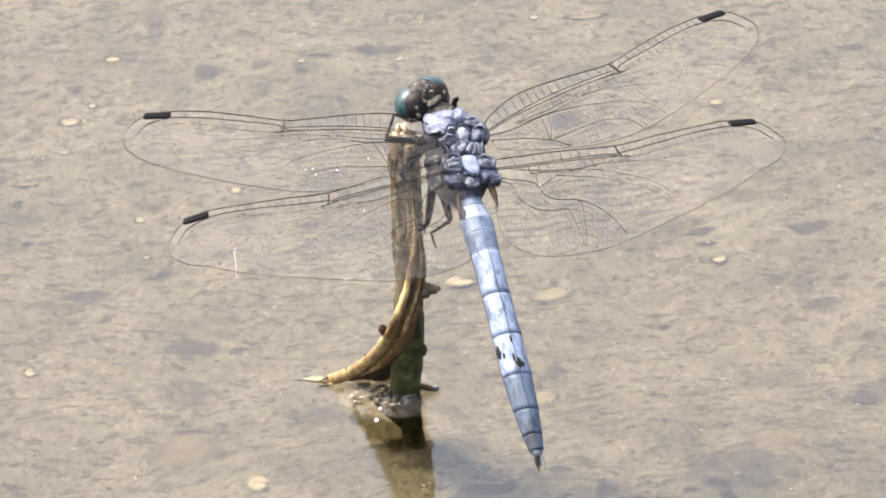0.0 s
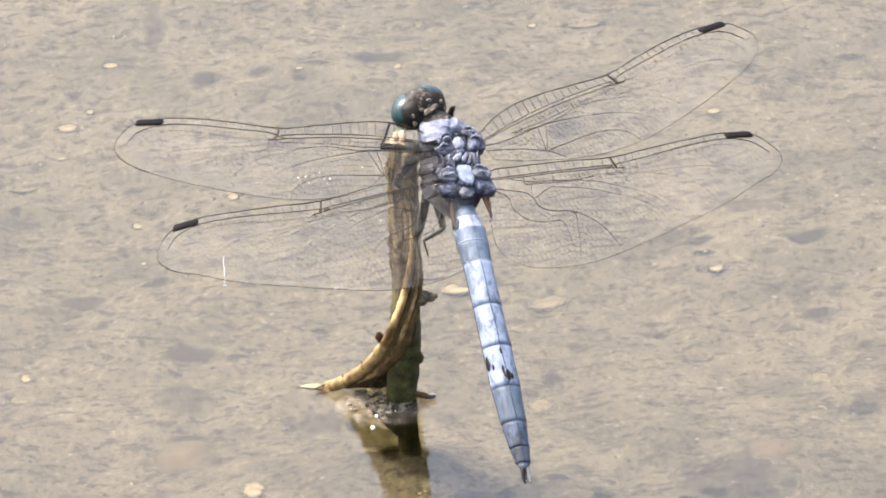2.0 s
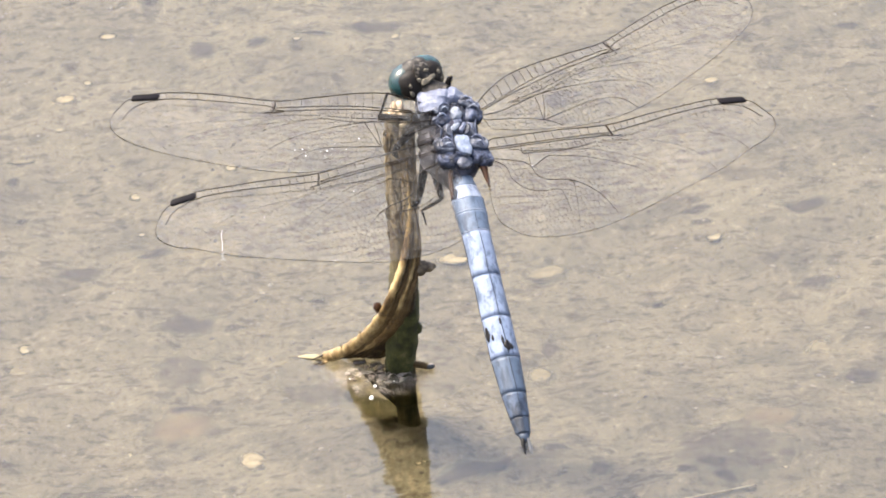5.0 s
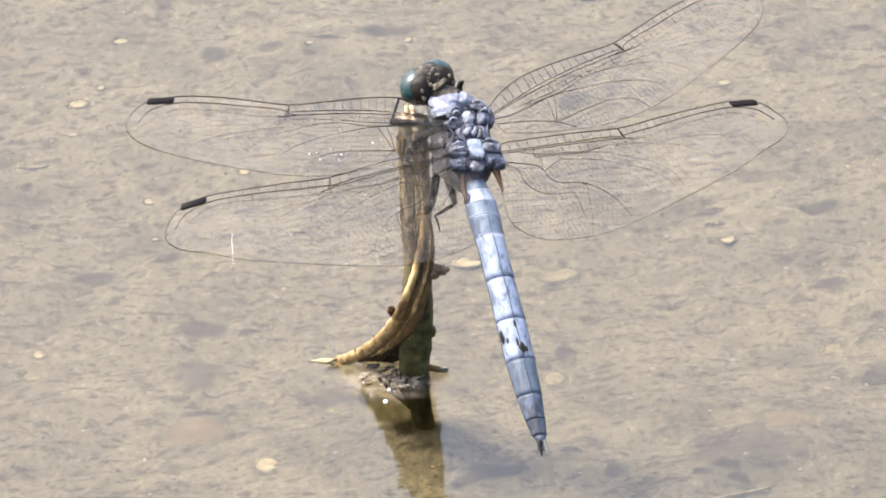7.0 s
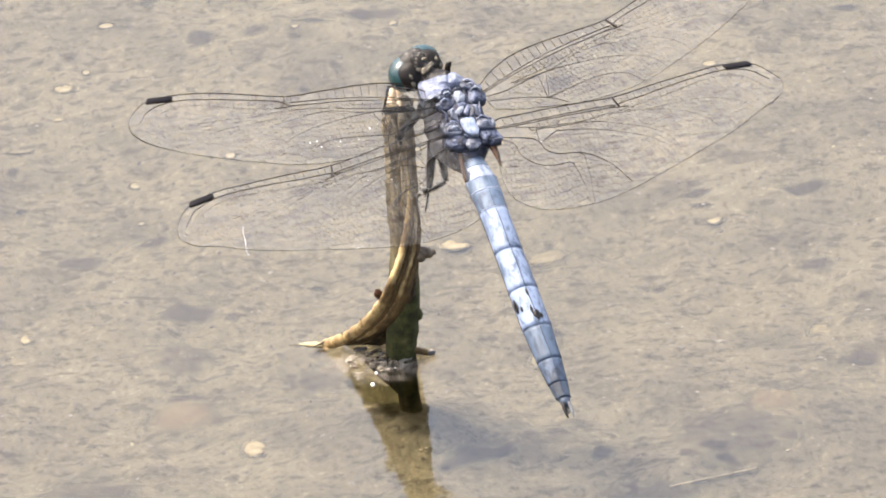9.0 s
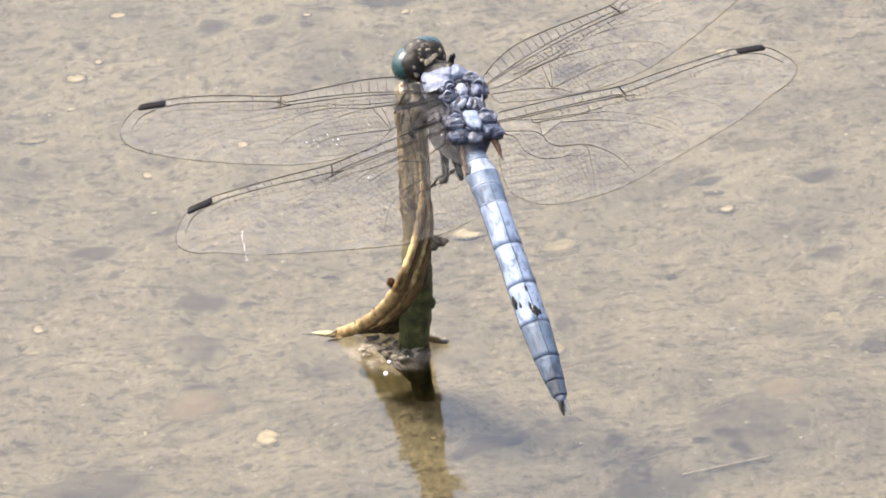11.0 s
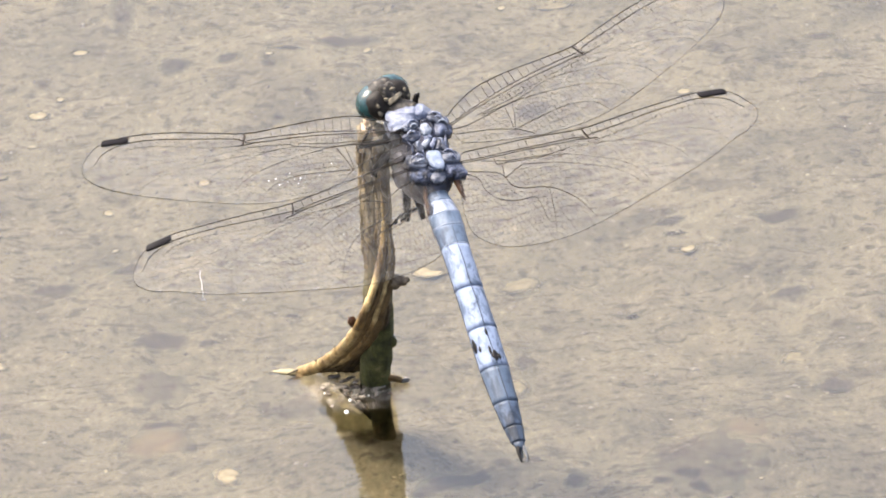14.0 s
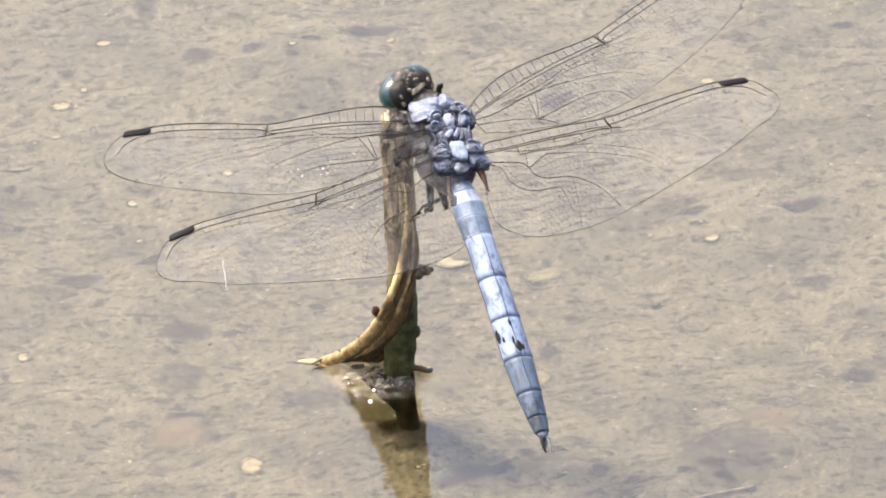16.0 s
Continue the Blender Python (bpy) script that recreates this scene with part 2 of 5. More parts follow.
def litter_material(name, strength, stops):
    """Stones, scraps, mud and painted reflection patches that thin out under the silt round them."""
    m, nt, bs = nodes_of(name)
    nt.links.new(ramp(nt, grain(nt, 520, 5, 0.65), stops), bs.inputs["Base Color"])
    bs.inputs["Roughness"].default_value, bs.inputs["Specular IOR Level"].default_value = 0.9, 0.1
    tc, mp, ln = nt.nodes.new("ShaderNodeTexCoord"), nt.nodes.new("ShaderNodeMapping"), nt.nodes.new("ShaderNodeVectorMath")
    mp.inputs["Location"].default_value, mp.inputs["Scale"].default_value = (-1, -1, 0), (2, 2, 0)
    ln.operation = "LENGTH"
    nt.links.new(tc.outputs["Generated"], mp.inputs["Vector"])
    nt.links.new(mp.outputs["Vector"], ln.inputs[0])
    rim = math_node(nt, "ADD", ln.outputs["Value"], math_node(nt, "MULTIPLY", grain(nt, 420, 4, 0.7), 0.8))
    amount = math_node(nt, "MULTIPLY", spread(nt, rim, 1.3, 0.85), strength)
    clear, mx = nt.nodes.new("ShaderNodeBsdfTransparent"), nt.nodes.new("ShaderNodeMixShader")
    nt.links.new(amount, mx.inputs[0])
    nt.links.new(clear.outputs[0], mx.inputs[1])
    nt.links.new(bs.outputs[0], mx.inputs[2])
    nt.links.new(mx.outputs[0], nt.nodes["Material Output"].inputs["Surface"])
    return m


DARK_LEAF = [(0.38, (0.080, 0.065, 0.052)), (0.5, (0.115, 0.098, 0.078)), (0.62, (0.155, 0.138, 0.107))]
PEBBLE = litter_material("pale_cream_pebble", 0.95, [(0.36, (0.28, 0.245, 0.165)), (0.5, (0.39, 0.347, 0.242)), (0.66, (0.47, 0.425, 0.312))])
PEBBLE_GREY = litter_material("dull_tan_pebble", 0.85, [(0.36, (0.22, 0.195, 0.135)), (0.64, (0.34, 0.305, 0.215))])
MUCK = litter_material("dark_rotten_leaf", 0.58, DARK_LEAF)
OCHRE = litter_material("thin_ochre_silt", 0.4, [(0.36, (0.30, 0.24, 0.155)), (0.64, (0.36, 0.29, 0.19))])
BED_REFLECTION = litter_material("olive_painted_reflection", 0.75, [(0.36, (0.045, 0.042, 0.018)), (0.5, (0.078, 0.07, 0.032)), (0.64, (0.12, 0.104, 0.055))])
MUD = litter_material("thin_dark_mud", 0.28, DARK_LEAF)
GRIT = surface("mixed_grit", [(0.3, (0.09, 0.073, 0.062)), (0.5, (0.18, 0.163, 0.132)), (0.7, (0.40, 0.37, 0.31))], 300, 0.8, 2500)


def stem_material():
    """Dead stem: split grey-brown bark with dark cracks, turning green with algae towards the water."""
    m, nt, bs = nodes_of("dead_stem_bark")
    fibre = grain(nt, 900, 5, 0.65, (1, 1, 0.16), 0.4)
    col = ramp(nt, fibre, [(0.32, (0.040, 0.029, 0.016)), (0.47, (0.095, 0.073, 0.041)), (0.70, (0.165, 0.133, 0.08))])
    blot = grain(nt, 330, 4, 0.6)
    col = blend(nt, spread(nt, blot, 0.54, 0.66), col, (0.03, 0.021, 0.011))
    high = math_node(nt, "ADD", axis_of(nt, 2), math_node(nt, "MULTIPLY", blot, 0.014))
    alga = ramp(nt, grain(nt, 520, 6, 0.7), [(0.34, (0.009, 0.007, 0.0035)), (0.46, (0.020, 0.022, 0.007)), (0.57, (0.034, 0.036, 0.011)), (0.68, (0.085, 0.066, 0.033))])
    # the tan below water puts the reflection's brown into the stalk's colour
    reflection_tan = ramp(nt, fibre, [(0.35, (0.08, 0.071, 0.036)), (0.65, (0.20, 0.175, 0.10))])
    alga = blend(nt, spread(nt, high, -0.004, 0.004), reflection_tan, alga)
    col = blend(nt, spread(nt, high, 0.017, 0.026), alga, col)
    nt.links.new(col, bs.inputs["Base Color"])
    bs.inputs["Roughness"].default_value = 0.75
    bs.inputs["Specular IOR Level"].default_value = 0.15
    bump(nt, bs, fibre, 0.0006, 0.9)
    return m


BARK = stem_material()
PITH = surface("pale_torn_pith", [(0.3, (0.26, 0.175, 0.10)), (0.6, (0.50, 0.40, 0.28))], 900, 0.7, 3500, 0.0003)
REED = surface("straw_yellow_sheath", [(0.36, (0.04, 0.023, 0.009)), (0.48, (0.115, 0.074, 0.028)), (0.64, (0.26, 0.195, 0.092))], 520, 0.5, 2600, 0.0004, 0.2, stretch=(1, 0.6, 0.5))
REED_DARK = surface("brown_sheath", [(0.3, (0.016, 0.010, 0.0045)), (0.7, (0.08, 0.052, 0.022))], 500, 0.6, 3000, 0.0003, 0.12)
WRAP = surface("brown_leaf_wrap", [(0.34, (0.05489, 0.0383, 0.02198)), (0.5, (0.1371, 0.1061, 0.06406)), (0.68, (0.2374, 0.1907, 0.1245))], 520, 0.65, 2600, 0.0004, 0.12, stretch=(1, 1, 0.25))
ROTTEN = surface("rotten_sheath", [(0.34, (0.005, 0.0035, 0.002)), (0.55, (0.024, 0.016, 0.009)), (0.72, (0.10, 0.075, 0.045))], 700, 0.6, 3000, 0.0003, 0.12)
REED_PALE = surface("bleached_sheath_tip", [(0.3, (0.13, 0.108, 0.056)), (0.7, (0.22, 0.188, 0.11))], 500, 0.6, 3000, 0, 0.2)
SHELL = surface("weathered_bud", [(0.3, (0.022, 0.016, 0.012)), (0.55, (0.09, 0.073, 0.055)), (0.75, (0.17, 0.145, 0.115))], 1000, 0.65, 4000, 0.0003, 0.15)
SUNK_REFLECTION = surface("dark_reflection_olive", [(0.34, (0.012, 0.012, 0.004)), (0.52, (0.045, 0.039, 0.014)), (0.7, (0.12, 0.098, 0.04))], 500, 0.8, 2500, 0.0004, 0.1)
SCUM = surface("grey_scum", [(0.36, (0.036, 0.026, 0.022)), (0.5, (0.115, 0.093, 0.079)), (0.70, (0.24, 0.212, 0.185))], 900, 0.6, 3000, 0.0003, 0.15)


def bubble_material():
    m, nt, bs = nodes_of("air_bubble")
    bs.inputs["Base Color"].default_value = (0.85, 0.85, 0.83, 1)
    bs.inputs["Transmission Weight"].default_value, bs.inputs["Roughness"].default_value, bs.inputs["IOR"].default_value = 0.25, 0.12, 1.4
    return m


BUBBLE = bubble_material()


def film_of_scum():
    """A thin broken skin of brown scum, thickest round the stem and fading into clear water."""
    m, nt, bs = nodes_of("scum_skin")
    out = nt.nodes["Material Output"]
    clear = nt.nodes.new("ShaderNodeBsdfTransparent")
    tc, ln = nt.nodes.new("ShaderNodeTexCoord"), nt.nodes.new("ShaderNodeVectorMath")
    ln.operation = "LENGTH"
    nt.links.new(tc.outputs["Object"], ln.inputs[0])
    near = spread(nt, ln.outputs["Value"], 0.0088, 0.0030)
    n = grain(nt, 620, 5, 0.72, (0.8, 0.6, 1), 0.3)
    amount = math_node(nt, "MULTIPLY", near, math_node(nt, "MULTIPLY", spread(nt, n, 0.40, 0.58), 0.8))
    nt.links.new(ramp(nt, grain(nt, 900, 4), [(0.36, (0.03, 0.024, 0.02)), (0.47, (0.09, 0.078, 0.064)), (0.64, (0.18, 0.162, 0.135))]), bs.inputs["Base Color"])
    bs.inputs["Roughness"].default_value, bs.inputs["Specular IOR Level"].default_value = 0.5, 0.2
    mx = nt.nodes.new("ShaderNodeMixShader")
    nt.links.new(amount, mx.inputs[0])
    nt.links.new(clear.outputs[0], mx.inputs[1])
    nt.links.new(bs.outputs[0], mx.inputs[2])
    nt.links.new(mx.outputs[0], out.inputs["Surface"])
    return m


SKIN = film_of_scum()


# ---- mesh helpers (all lengths in millimetres) ----
def mesh_from(name, verts, faces, material, smooth=True):
    me = bpy.data.meshes.new(name)
    me.from_pydata([(x * MM, y * MM, z * MM) for x, y, z in verts], [], faces)
    me.materials.append(material)
    if smooth:
        me.polygons.foreach_set("use_smooth", [True] * len(me.polygons))
    me.update()
    return me


def part(name, geo, material, parent=None, label="", smooth=True):
    """Links (verts, faces) as one mesh object under a thing or a part."""
    ob = new(name, mesh_from(name, *geo, material, smooth))
    if parent is not None:
        ob.parent = parent
    return tagged(ob, label)


def thing(name, label, category, group="", kind=""):
    return tagged(new(name), label, category, group, kind)


def joined(*geos):
    verts, faces = [], []
    for v, f in geos:
        n = len(verts)
        verts += list(v)
        faces += [tuple(i + n for i in face) for face in f]
    return verts, faces


def spline(pts, n=6):
    """Points along a smooth line through pts."""
    p = [Vector(q) for q in pts]
    p = [p[0] * 2 - p[1]] + p + [p[-1] * 2 - p[-2]]
    out = []
    for i in range(1, len(p) - 2):
        a, b, c, d = p[i - 1:i + 3]
        for k in range(n):
            t = k / n
            out.append(0.5 * (2 * b + (c - a) * t + (2 * a - 5 * b + 4 * c - d) * t * t + (3 * b - a - 3 * c + d) * t ** 3))
    return out + [p[-2]]


def rings(loops, cap=True):
    """Skins a row of closed loops of equal length."""
    n = len(loops[0])
    verts = [tuple(v) for lp in loops for v in lp]
    faces = [(i * n + j, i * n + (j + 1) % n, (i + 1) * n + (j + 1) % n, (i + 1) * n + j) for i in range(len(loops) - 1) for j in range(n)]
    if cap:
        faces += [tuple(range(n - 1, -1, -1)), tuple(range((len(loops) - 1) * n, len(loops) * n))]
    return verts, faces


def tube(pts, radius, sides=8, flat=1.0, rough=0.0, seed=0, up=(0, 0, 1)):
    """A round or flattened rod along pts; radius: one number or one for each point."""
    pts = [Vector(p) for p in pts]
    rad = radius if isinstance(radius, (list, tuple)) else [radius] * len(pts)
    loops, rng = [], random.Random(seed)
    for i, p in enumerate(pts):
        t = (pts[min(i + 1, len(pts) - 1)] - pts[max(i - 1, 0)]).normalized()
        s = t.cross(Vector(up))
        s = s.normalized() if s.length > 1e-4 else t.orthogonal().normalized()
        w = s.cross(t)
        loops.append([p + (s * math.cos(a) + w * flat * math.sin(a)) * rad[i] * (1 + rough * rng.uniform(-1, 1))
                      for a in (2 * math.pi * j / sides for j in range(sides))])
    return rings(loops)


def blob(at, size, turn=(0, 0, 0), power=2.0, lump=0.0, seed=0, nu=14, nv=9):
    """A rounded lump; power above two squares it off; lump: unevenness."""
    rot = Euler([radians(a) for a in turn]).to_matrix()
    loops = []
    for i in range(nv + 1):
        th = math.pi * (i / nv - 0.5) * 0.985
        lp = []
        for j in range(nu):
            ph = 2 * math.pi * j / nu
            d = Vector((math.cos(th) * math.cos(ph), math.cos(th) * math.sin(ph), math.sin(th)))
            k = (abs(d.x) ** power + abs(d.y) ** power + abs(d.z) ** power) ** (-1 / power)
            d *= k
            if lump:
                d *= 1 + lump * noise.noise(d * 1.7 + Vector((seed * 3.1, seed * 1.7, 0)))
            lp.append(Vector(at) + rot @ Vector((d.x * size[0], d.y * size[1], d.z * size[2])))
        loops.append(lp)
    return rings(loops)


def strips(lines):
    """Thin three-sided rods along many short lines [(points, radius)], in one mesh."""
    verts, faces = [], []
    for pts, r in lines:
        base = len(verts)
        for i, p in enumerate(pts):
            a, b = pts[max(i - 1, 0)], pts[min(i + 1, len(pts) - 1)]
            t = Vector((b[0] - a[0], b[1] - a[1], 0))
            t = t.normalized() if t.length > 1e-9 else Vector((1, 0, 0))
            verts += [(p[0] - t.y * r, p[1] + t.x * r, p[2] - r * 0.5), (p[0] + t.y * r, p[1] - t.x * r, p[2] - r * 0.5), (p[0], p[1], p[2] + r)]
        for i in range(len(pts) - 1):
            o = base + 3 * i
            faces += [(o + k, o + (k + 1) % 3, o + 3 + (k + 1) % 3, o + 3 + k) for k in range(3)]
    return verts, faces


# ---- the pond: bed and water ----
LATTICES = {}


def lattice_noise(x, y, cell, seed):
    if seed not in LATTICES:
        LATTICES[seed] = np.random.RandomState(seed).rand(256, 256)
    g = LATTICES[seed]
    u, v = x / cell, y / cell
    i, j = np.floor(u).astype(int), np.floor(v).astype(int)
    fu, fv = u - i, v - j
    fu, fv = fu * fu * (3 - 2 * fu), fv * fv * (3 - 2 * fv)
    i0, i1, j0, j1 = i % 256, (i + 1) % 256, j % 256, (j + 1) % 256
    return (g[i0, j0] * (1 - fu) + g[i1, j0] * fu) * (1 - fv) + (g[i0, j1] * (1 - fu) + g[i1, j1] * fu) * fv - 0.5


BED = -11.0
BED_AT = Vector((0, -42.7, 19.0))       # the bed's own origin


def bed_height(x, y):
    x, y = np.asarray(x, float), np.asarray(y, float) - BED_AT.y
    h = 3.0 * lattice_noise(x, y, 41, 3) + 1.8 * lattice_noise(x + 9, y, 13, 4) + 0.9 * lattice_noise(x, y + 5, 5.1, 5) + 0.55 * lattice_noise(x, y, 2.2, 6) + 0.3 * lattice_noise(x, y, 1.0, 7)
    mound = 3.4 * np.exp(-((x - 0.8) ** 2 + (y + BED_AT.y) ** 2) / 60)         # silt heaped round the stem's root
    return BED + mound + h * np.exp(-(np.maximum(np.hypot(x, y - 95) - 150, 0) / 300) ** 2)


def pond():
    far = [180, 400, 1200, 5000, 30000, 300000]
    xs = np.concatenate([[-f for f in reversed(far)], np.arange(-75, 75.1, 0.55), far])
    ys = np.concatenate([[-f for f in reversed(far)], np.arange(-22, 212.1, 0.55), [f + 100 for f in far]])
    X, Y = np.meshgrid(xs, ys)
    Z = bed_height(X, Y + BED_AT.y) - BED_AT.z
    w = len(xs)
    verts = np.stack([X.ravel(), Y.ravel(), Z.ravel()], 1) * MM
    idx = np.arange(len(xs) * len(ys)).reshape(len(ys), w)
    faces = np.stack([idx[:-1, :-1].ravel(), idx[:-1, 1:].ravel(), idx[1:, 1:].ravel(), idx[1:, :-1].ravel()], 1)
    me = bpy.data.meshes.new("pond_bed")
    me.from_pydata(verts.tolist(), [], faces.tolist())
    me.materials.append(SILT)
    me.polygons.foreach_set("use_smooth", [True] * len(me.polygons))
    bed = new("ground", me)
    bed.location = BED_AT * MM
    tagged(bed, "grey-tan silty pond bed under shallow water", "pond bed", kind="structure")
    r = 300000
    ob = new("water", mesh_from("water", [(-r, -r, 0), (r, -r, 0), (r, r, 0), (-r, r, 0)], [(0, 1, 2, 3)], WATER, False))
    tagged(ob, "still clear shallow pond water mirroring the sky", "water", kind="structure")


pond()


# ---- the dead stem ----
LEAN = 5.4          # how far the stem's top stands before its foot
def nearer(p):
    """The stem leans towards the viewer as it rises."""
    p = Vector(p)
    ahead = EYE / MM - p
    return tuple(p + ahead.normalized() * LEAN * (1 - math.exp(-max(0.0, p.z) / 7)))


def stem_axis(z):
    return Vector((1.55 * (1 - math.exp(-abs(z) / 11)), 0.35 * math.sin(z * 0.11), z))


def stem_loop(z, n=28):
    c, lp = stem_axis(z), []
    r = 1.76 + 0.12 * math.sin(z * 0.35) + (0.06 if z < 9 else 0.06 * max(0, 1 - (z - 9) / 5))
    r *= 1 if z > -1 else max(0.78, 1 + 0.1 * (z + 1))
    for j in range(n):
        a = 2 * math.pi * j / n
        d = Vector((math.cos(a), math.sin(a), 0))
        split = math.exp(-((a - 4.85) / 0.16) ** 2) * (0.5 if z > 12 else 0.2)
        k = r * (1 + 0.10 * noise.noise(Vector((d.x * 1.4, d.y * 1.4, z * 0.22))) + (0.06 if z > 14 else 0.11) * noise.noise(Vector((d.x * 5, d.y * 5, z * 0.9))) - 0.3 * split)
        lp.append(c + d * k)
    return lp


def stem():
    body = thing("plant_stem", "broken dead brown plant stem with green algae standing in the water", "plant stem")

    def bit(name, geo, material, parent, label="", leans=True):
        return part(name, ([nearer(p) for p in geo[0]] if leans else geo[0], geo[1]), material, parent, label)

    zs = [BED - 2 + 0.55 * i for i in range(int((33.4 - BED + 2) / 0.55) + 1)]
    bit("stalk", rings([stem_loop(z) for z in zs]), BARK, body)
    top = stem_axis(33.4)
    rng = random.Random(4)
    for k in range(9):
        a = rng.uniform(0, 6.28)
        p = top + Vector((math.cos(a), math.sin(a), 0)) * rng.uniform(0.4, 1.5) + Vector((0, 0, -0.5))
        bit("splinter", blob(p, (rng.uniform(0.25, 0.5), rng.uniform(0.25, 0.4), rng.uniform(0.6, 1.3)), (rng.uniform(-20, 20), rng.uniform(-20, 20), 0), 2.4, 0.4, k, 8, 6), PITH, body, "torn pale splinter")
    for k in range(16):
        a = -2.9 + 2.6 * (k % 8) / 7 + rng.uniform(-0.15, 0.15)
        z0, long = rng.uniform(15, 29), rng.uniform(3, 9)
        line = []
        for i in range(8):
            z = min(33.2, z0 + long * i / 7)
            aa = a + 0.12 * math.sin(i * 0.9 + k)
            line.append(stem_axis(z) + Vector((math.cos(aa), math.sin(aa), 0)) * (1.68 + 0.1 * rng.random()))
        bit("bark_strip", tube(line, [0.08] + [rng.uniform(0.16, 0.34) for _ in range(6)] + [0.08], 6, 0.6, 0.2, k), (BARK, BARK, REED_DARK, BARK, REED)[k % 5], body, "peeling strip of bark")
    # a leaf base that wraps one side of the stem above the peeled sheath
    wrap, inner, n = [], [], 15
    for i in range(33):
        z = 15.2 + 17.3 * i / 32
        c, lo = stem_axis(z), 4.72 + 0.16 * noise.noise(Vector((0, 3, z * 0.55))) + 0.05 * noise.noise(Vector((1, 2, z * 2)))
        for j in range(n):
            a = lo + (6.75 - lo) * j / (n - 1)
            r = 1.93 + 0.10 * noise.noise(Vector((math.cos(a) * 2, math.sin(a) * 2, z * 0.35))) + 0.05 * noise.noise(Vector((a * 6, 0, z * 0.5))) - 0.12 * (j in (0, n - 1))
            wrap.append(c + Vector((math.cos(a), math.sin(a), 0)) * r)
            inner.append(c + Vector((math.cos(a), math.sin(a), 0)) * (r - 0.3))
    m = len(wrap)
    skin = [(i * n + j, i * n + j + 1, (i + 1) * n + j + 1, (i + 1) * n + j) for i in range(32) for j in range(n - 1)]
    rim = list(range(n)) + [i * n + n - 1 for i in range(1, 33)] + [32 * n + j for j in range(n - 2, -1, -1)] + [i * n for i in range(31, 0, -1)]
    bit("leaf_wrap", (wrap + inner, skin + [tuple(k + m for k in reversed(f)) for f in skin] + [(rim[(k + 1) % len(rim)], rim[k], rim[k] + m, rim[(k + 1) % len(rim)] + m) for k in range(len(rim))]), WRAP, body, "dry brown leaf base wrapped round the stem")
    # the leaf sheath that peels off and bends down to the water
    path = [(2.2, -6.95, 30.0), (2.25, -7.0, 27.0), (2.25, -7.0, 23.4), (1.95, -7.2, 20.8), (1.3, -7.8, 18.1), (0.5, -8.3, 15.8), (-0.47, -8.4, 13.5), (-1.47, -7.3, 10.75), (-2.8, -4.4, 7.5), (-4.38, -1.5, 4.7), (-6.15, 1.6, 2.15), (-7.9, 3.2, 0.75), (-9.2, 4.2, 0.2)]
    for k, (off, mat, lab, r) in enumerate(((0.0, REED, "straw-yellow peeled sheath strand", 0.50), (0.85, REED_DARK, "brown sheath strand", 0.42), (1.45, REED, "straw-yellow peeled sheath strand", 0.40), (2.1, REED_DARK, "brown sheath strand", 0.45))):
        line = []
        for i, p in enumerate(path[0 if k == 0 else 2:13 - k]):
            f = i / (len(path) - 1)
            wide = off * (0.3 + 0.75 * math.sin(math.pi * min(1, f * 1.3)))
            line.append((p[0] + wide * (1.0 - 0.4 * f), p[1] + 0.55 * off, p[2] - wide * 0.75 * f - 0.25 * off))
        line = spline(line, 6)
        m = len(line)
        rad = [r * min(1, 0.3 + 3.2 * i / m) * (0.7 + 0.5 * min(1, 2.0 * i / m) + 0.75 * max(0, min(1, (i / m - 0.45) * 2.6))) * (1 - 0.6 * max(0, (i / m - 0.88) / 0.12) ** 2) * (1 + 0.08 * math.sin(i * 1.7 + k)) for i in range(m)]
        bit("sheath_strand", tube(line, rad, 10, 0.75, 0.12, k), mat, body, lab, False)
    rng = random.Random(9)
    for k in range(9):          # frayed fibres where the sheath ends at the water
        x, y, z = -8.6 + rng.uniform(-0.6, 0.8), 3.6 + rng.uniform(-0.6, 0.6), 0.4 + rng.uniform(-0.3, 0.3)
        bit("frayed_fibre", tube([(x, y, z), (x - rng.uniform(0.5, 1.1), y + rng.uniform(-0.2, 0.6), z - rng.uniform(0.1, 0.5)), (x - rng.uniform(1.2, 2.0), y + rng.uniform(-0.5, 0.8), z - rng.uniform(0.4, 0.9))], [0.22, 0.16, 0.04], 6, 0.7), (REED_DARK, REED, ROTTEN)[k % 3], body, "frayed fibre", False)
    bit("sheath_tip", tube(spline([(-8.7, 3.8, 0.15), (-11.0, 4.7, -0.02), (-13.4, 5.4, -0.2)], 6), [0.2 + 0.36 * math.sin(math.pi * min(1, (i + 1) / 10)) for i in range(13)], 8, 0.6, 0.1, 3), REED_PALE, body, "bleached tip lying in the water", False)
    # dark joints across the yellow sheath
    for k, (x, y, z) in enumerate(((-4.1, -2.3, 5.4), (-6.6, 1.5, 2.1))):
        bit("sheath_joint", blob((x - 0.1, y - 0.1, z + 0.15), (0.16, 0.4, 0.62), (0, -48 + 11 * k, 0), 2, 0.8, k, 10, 8), REED_DARK, body, "", False)
    for k in range(6):
        line = []
        for i, p in enumerate(path[5:12]):
            f = i / 6
            off = (1.3 + 0.62 * k) * (0.55 + 0.6 * f)
            line.append((p[0] + off * 0.9, p[1] + 1.0 + 0.3 * k, max(-0.1, p[2] - off * 0.55 * f - 0.5)))
        line = spline(line, 4)
        bit("sheath_shred", tube(line, [0.2 + 0.42 * math.sin(math.pi * (0.15 + 0.75 * i / len(line))) for i in range(len(line))], 7, 0.6, 0.25, 30 + k), (ROTTEN, REED_DARK, ROTTEN)[k % 3], body, "dark rotten sheath shred", False)
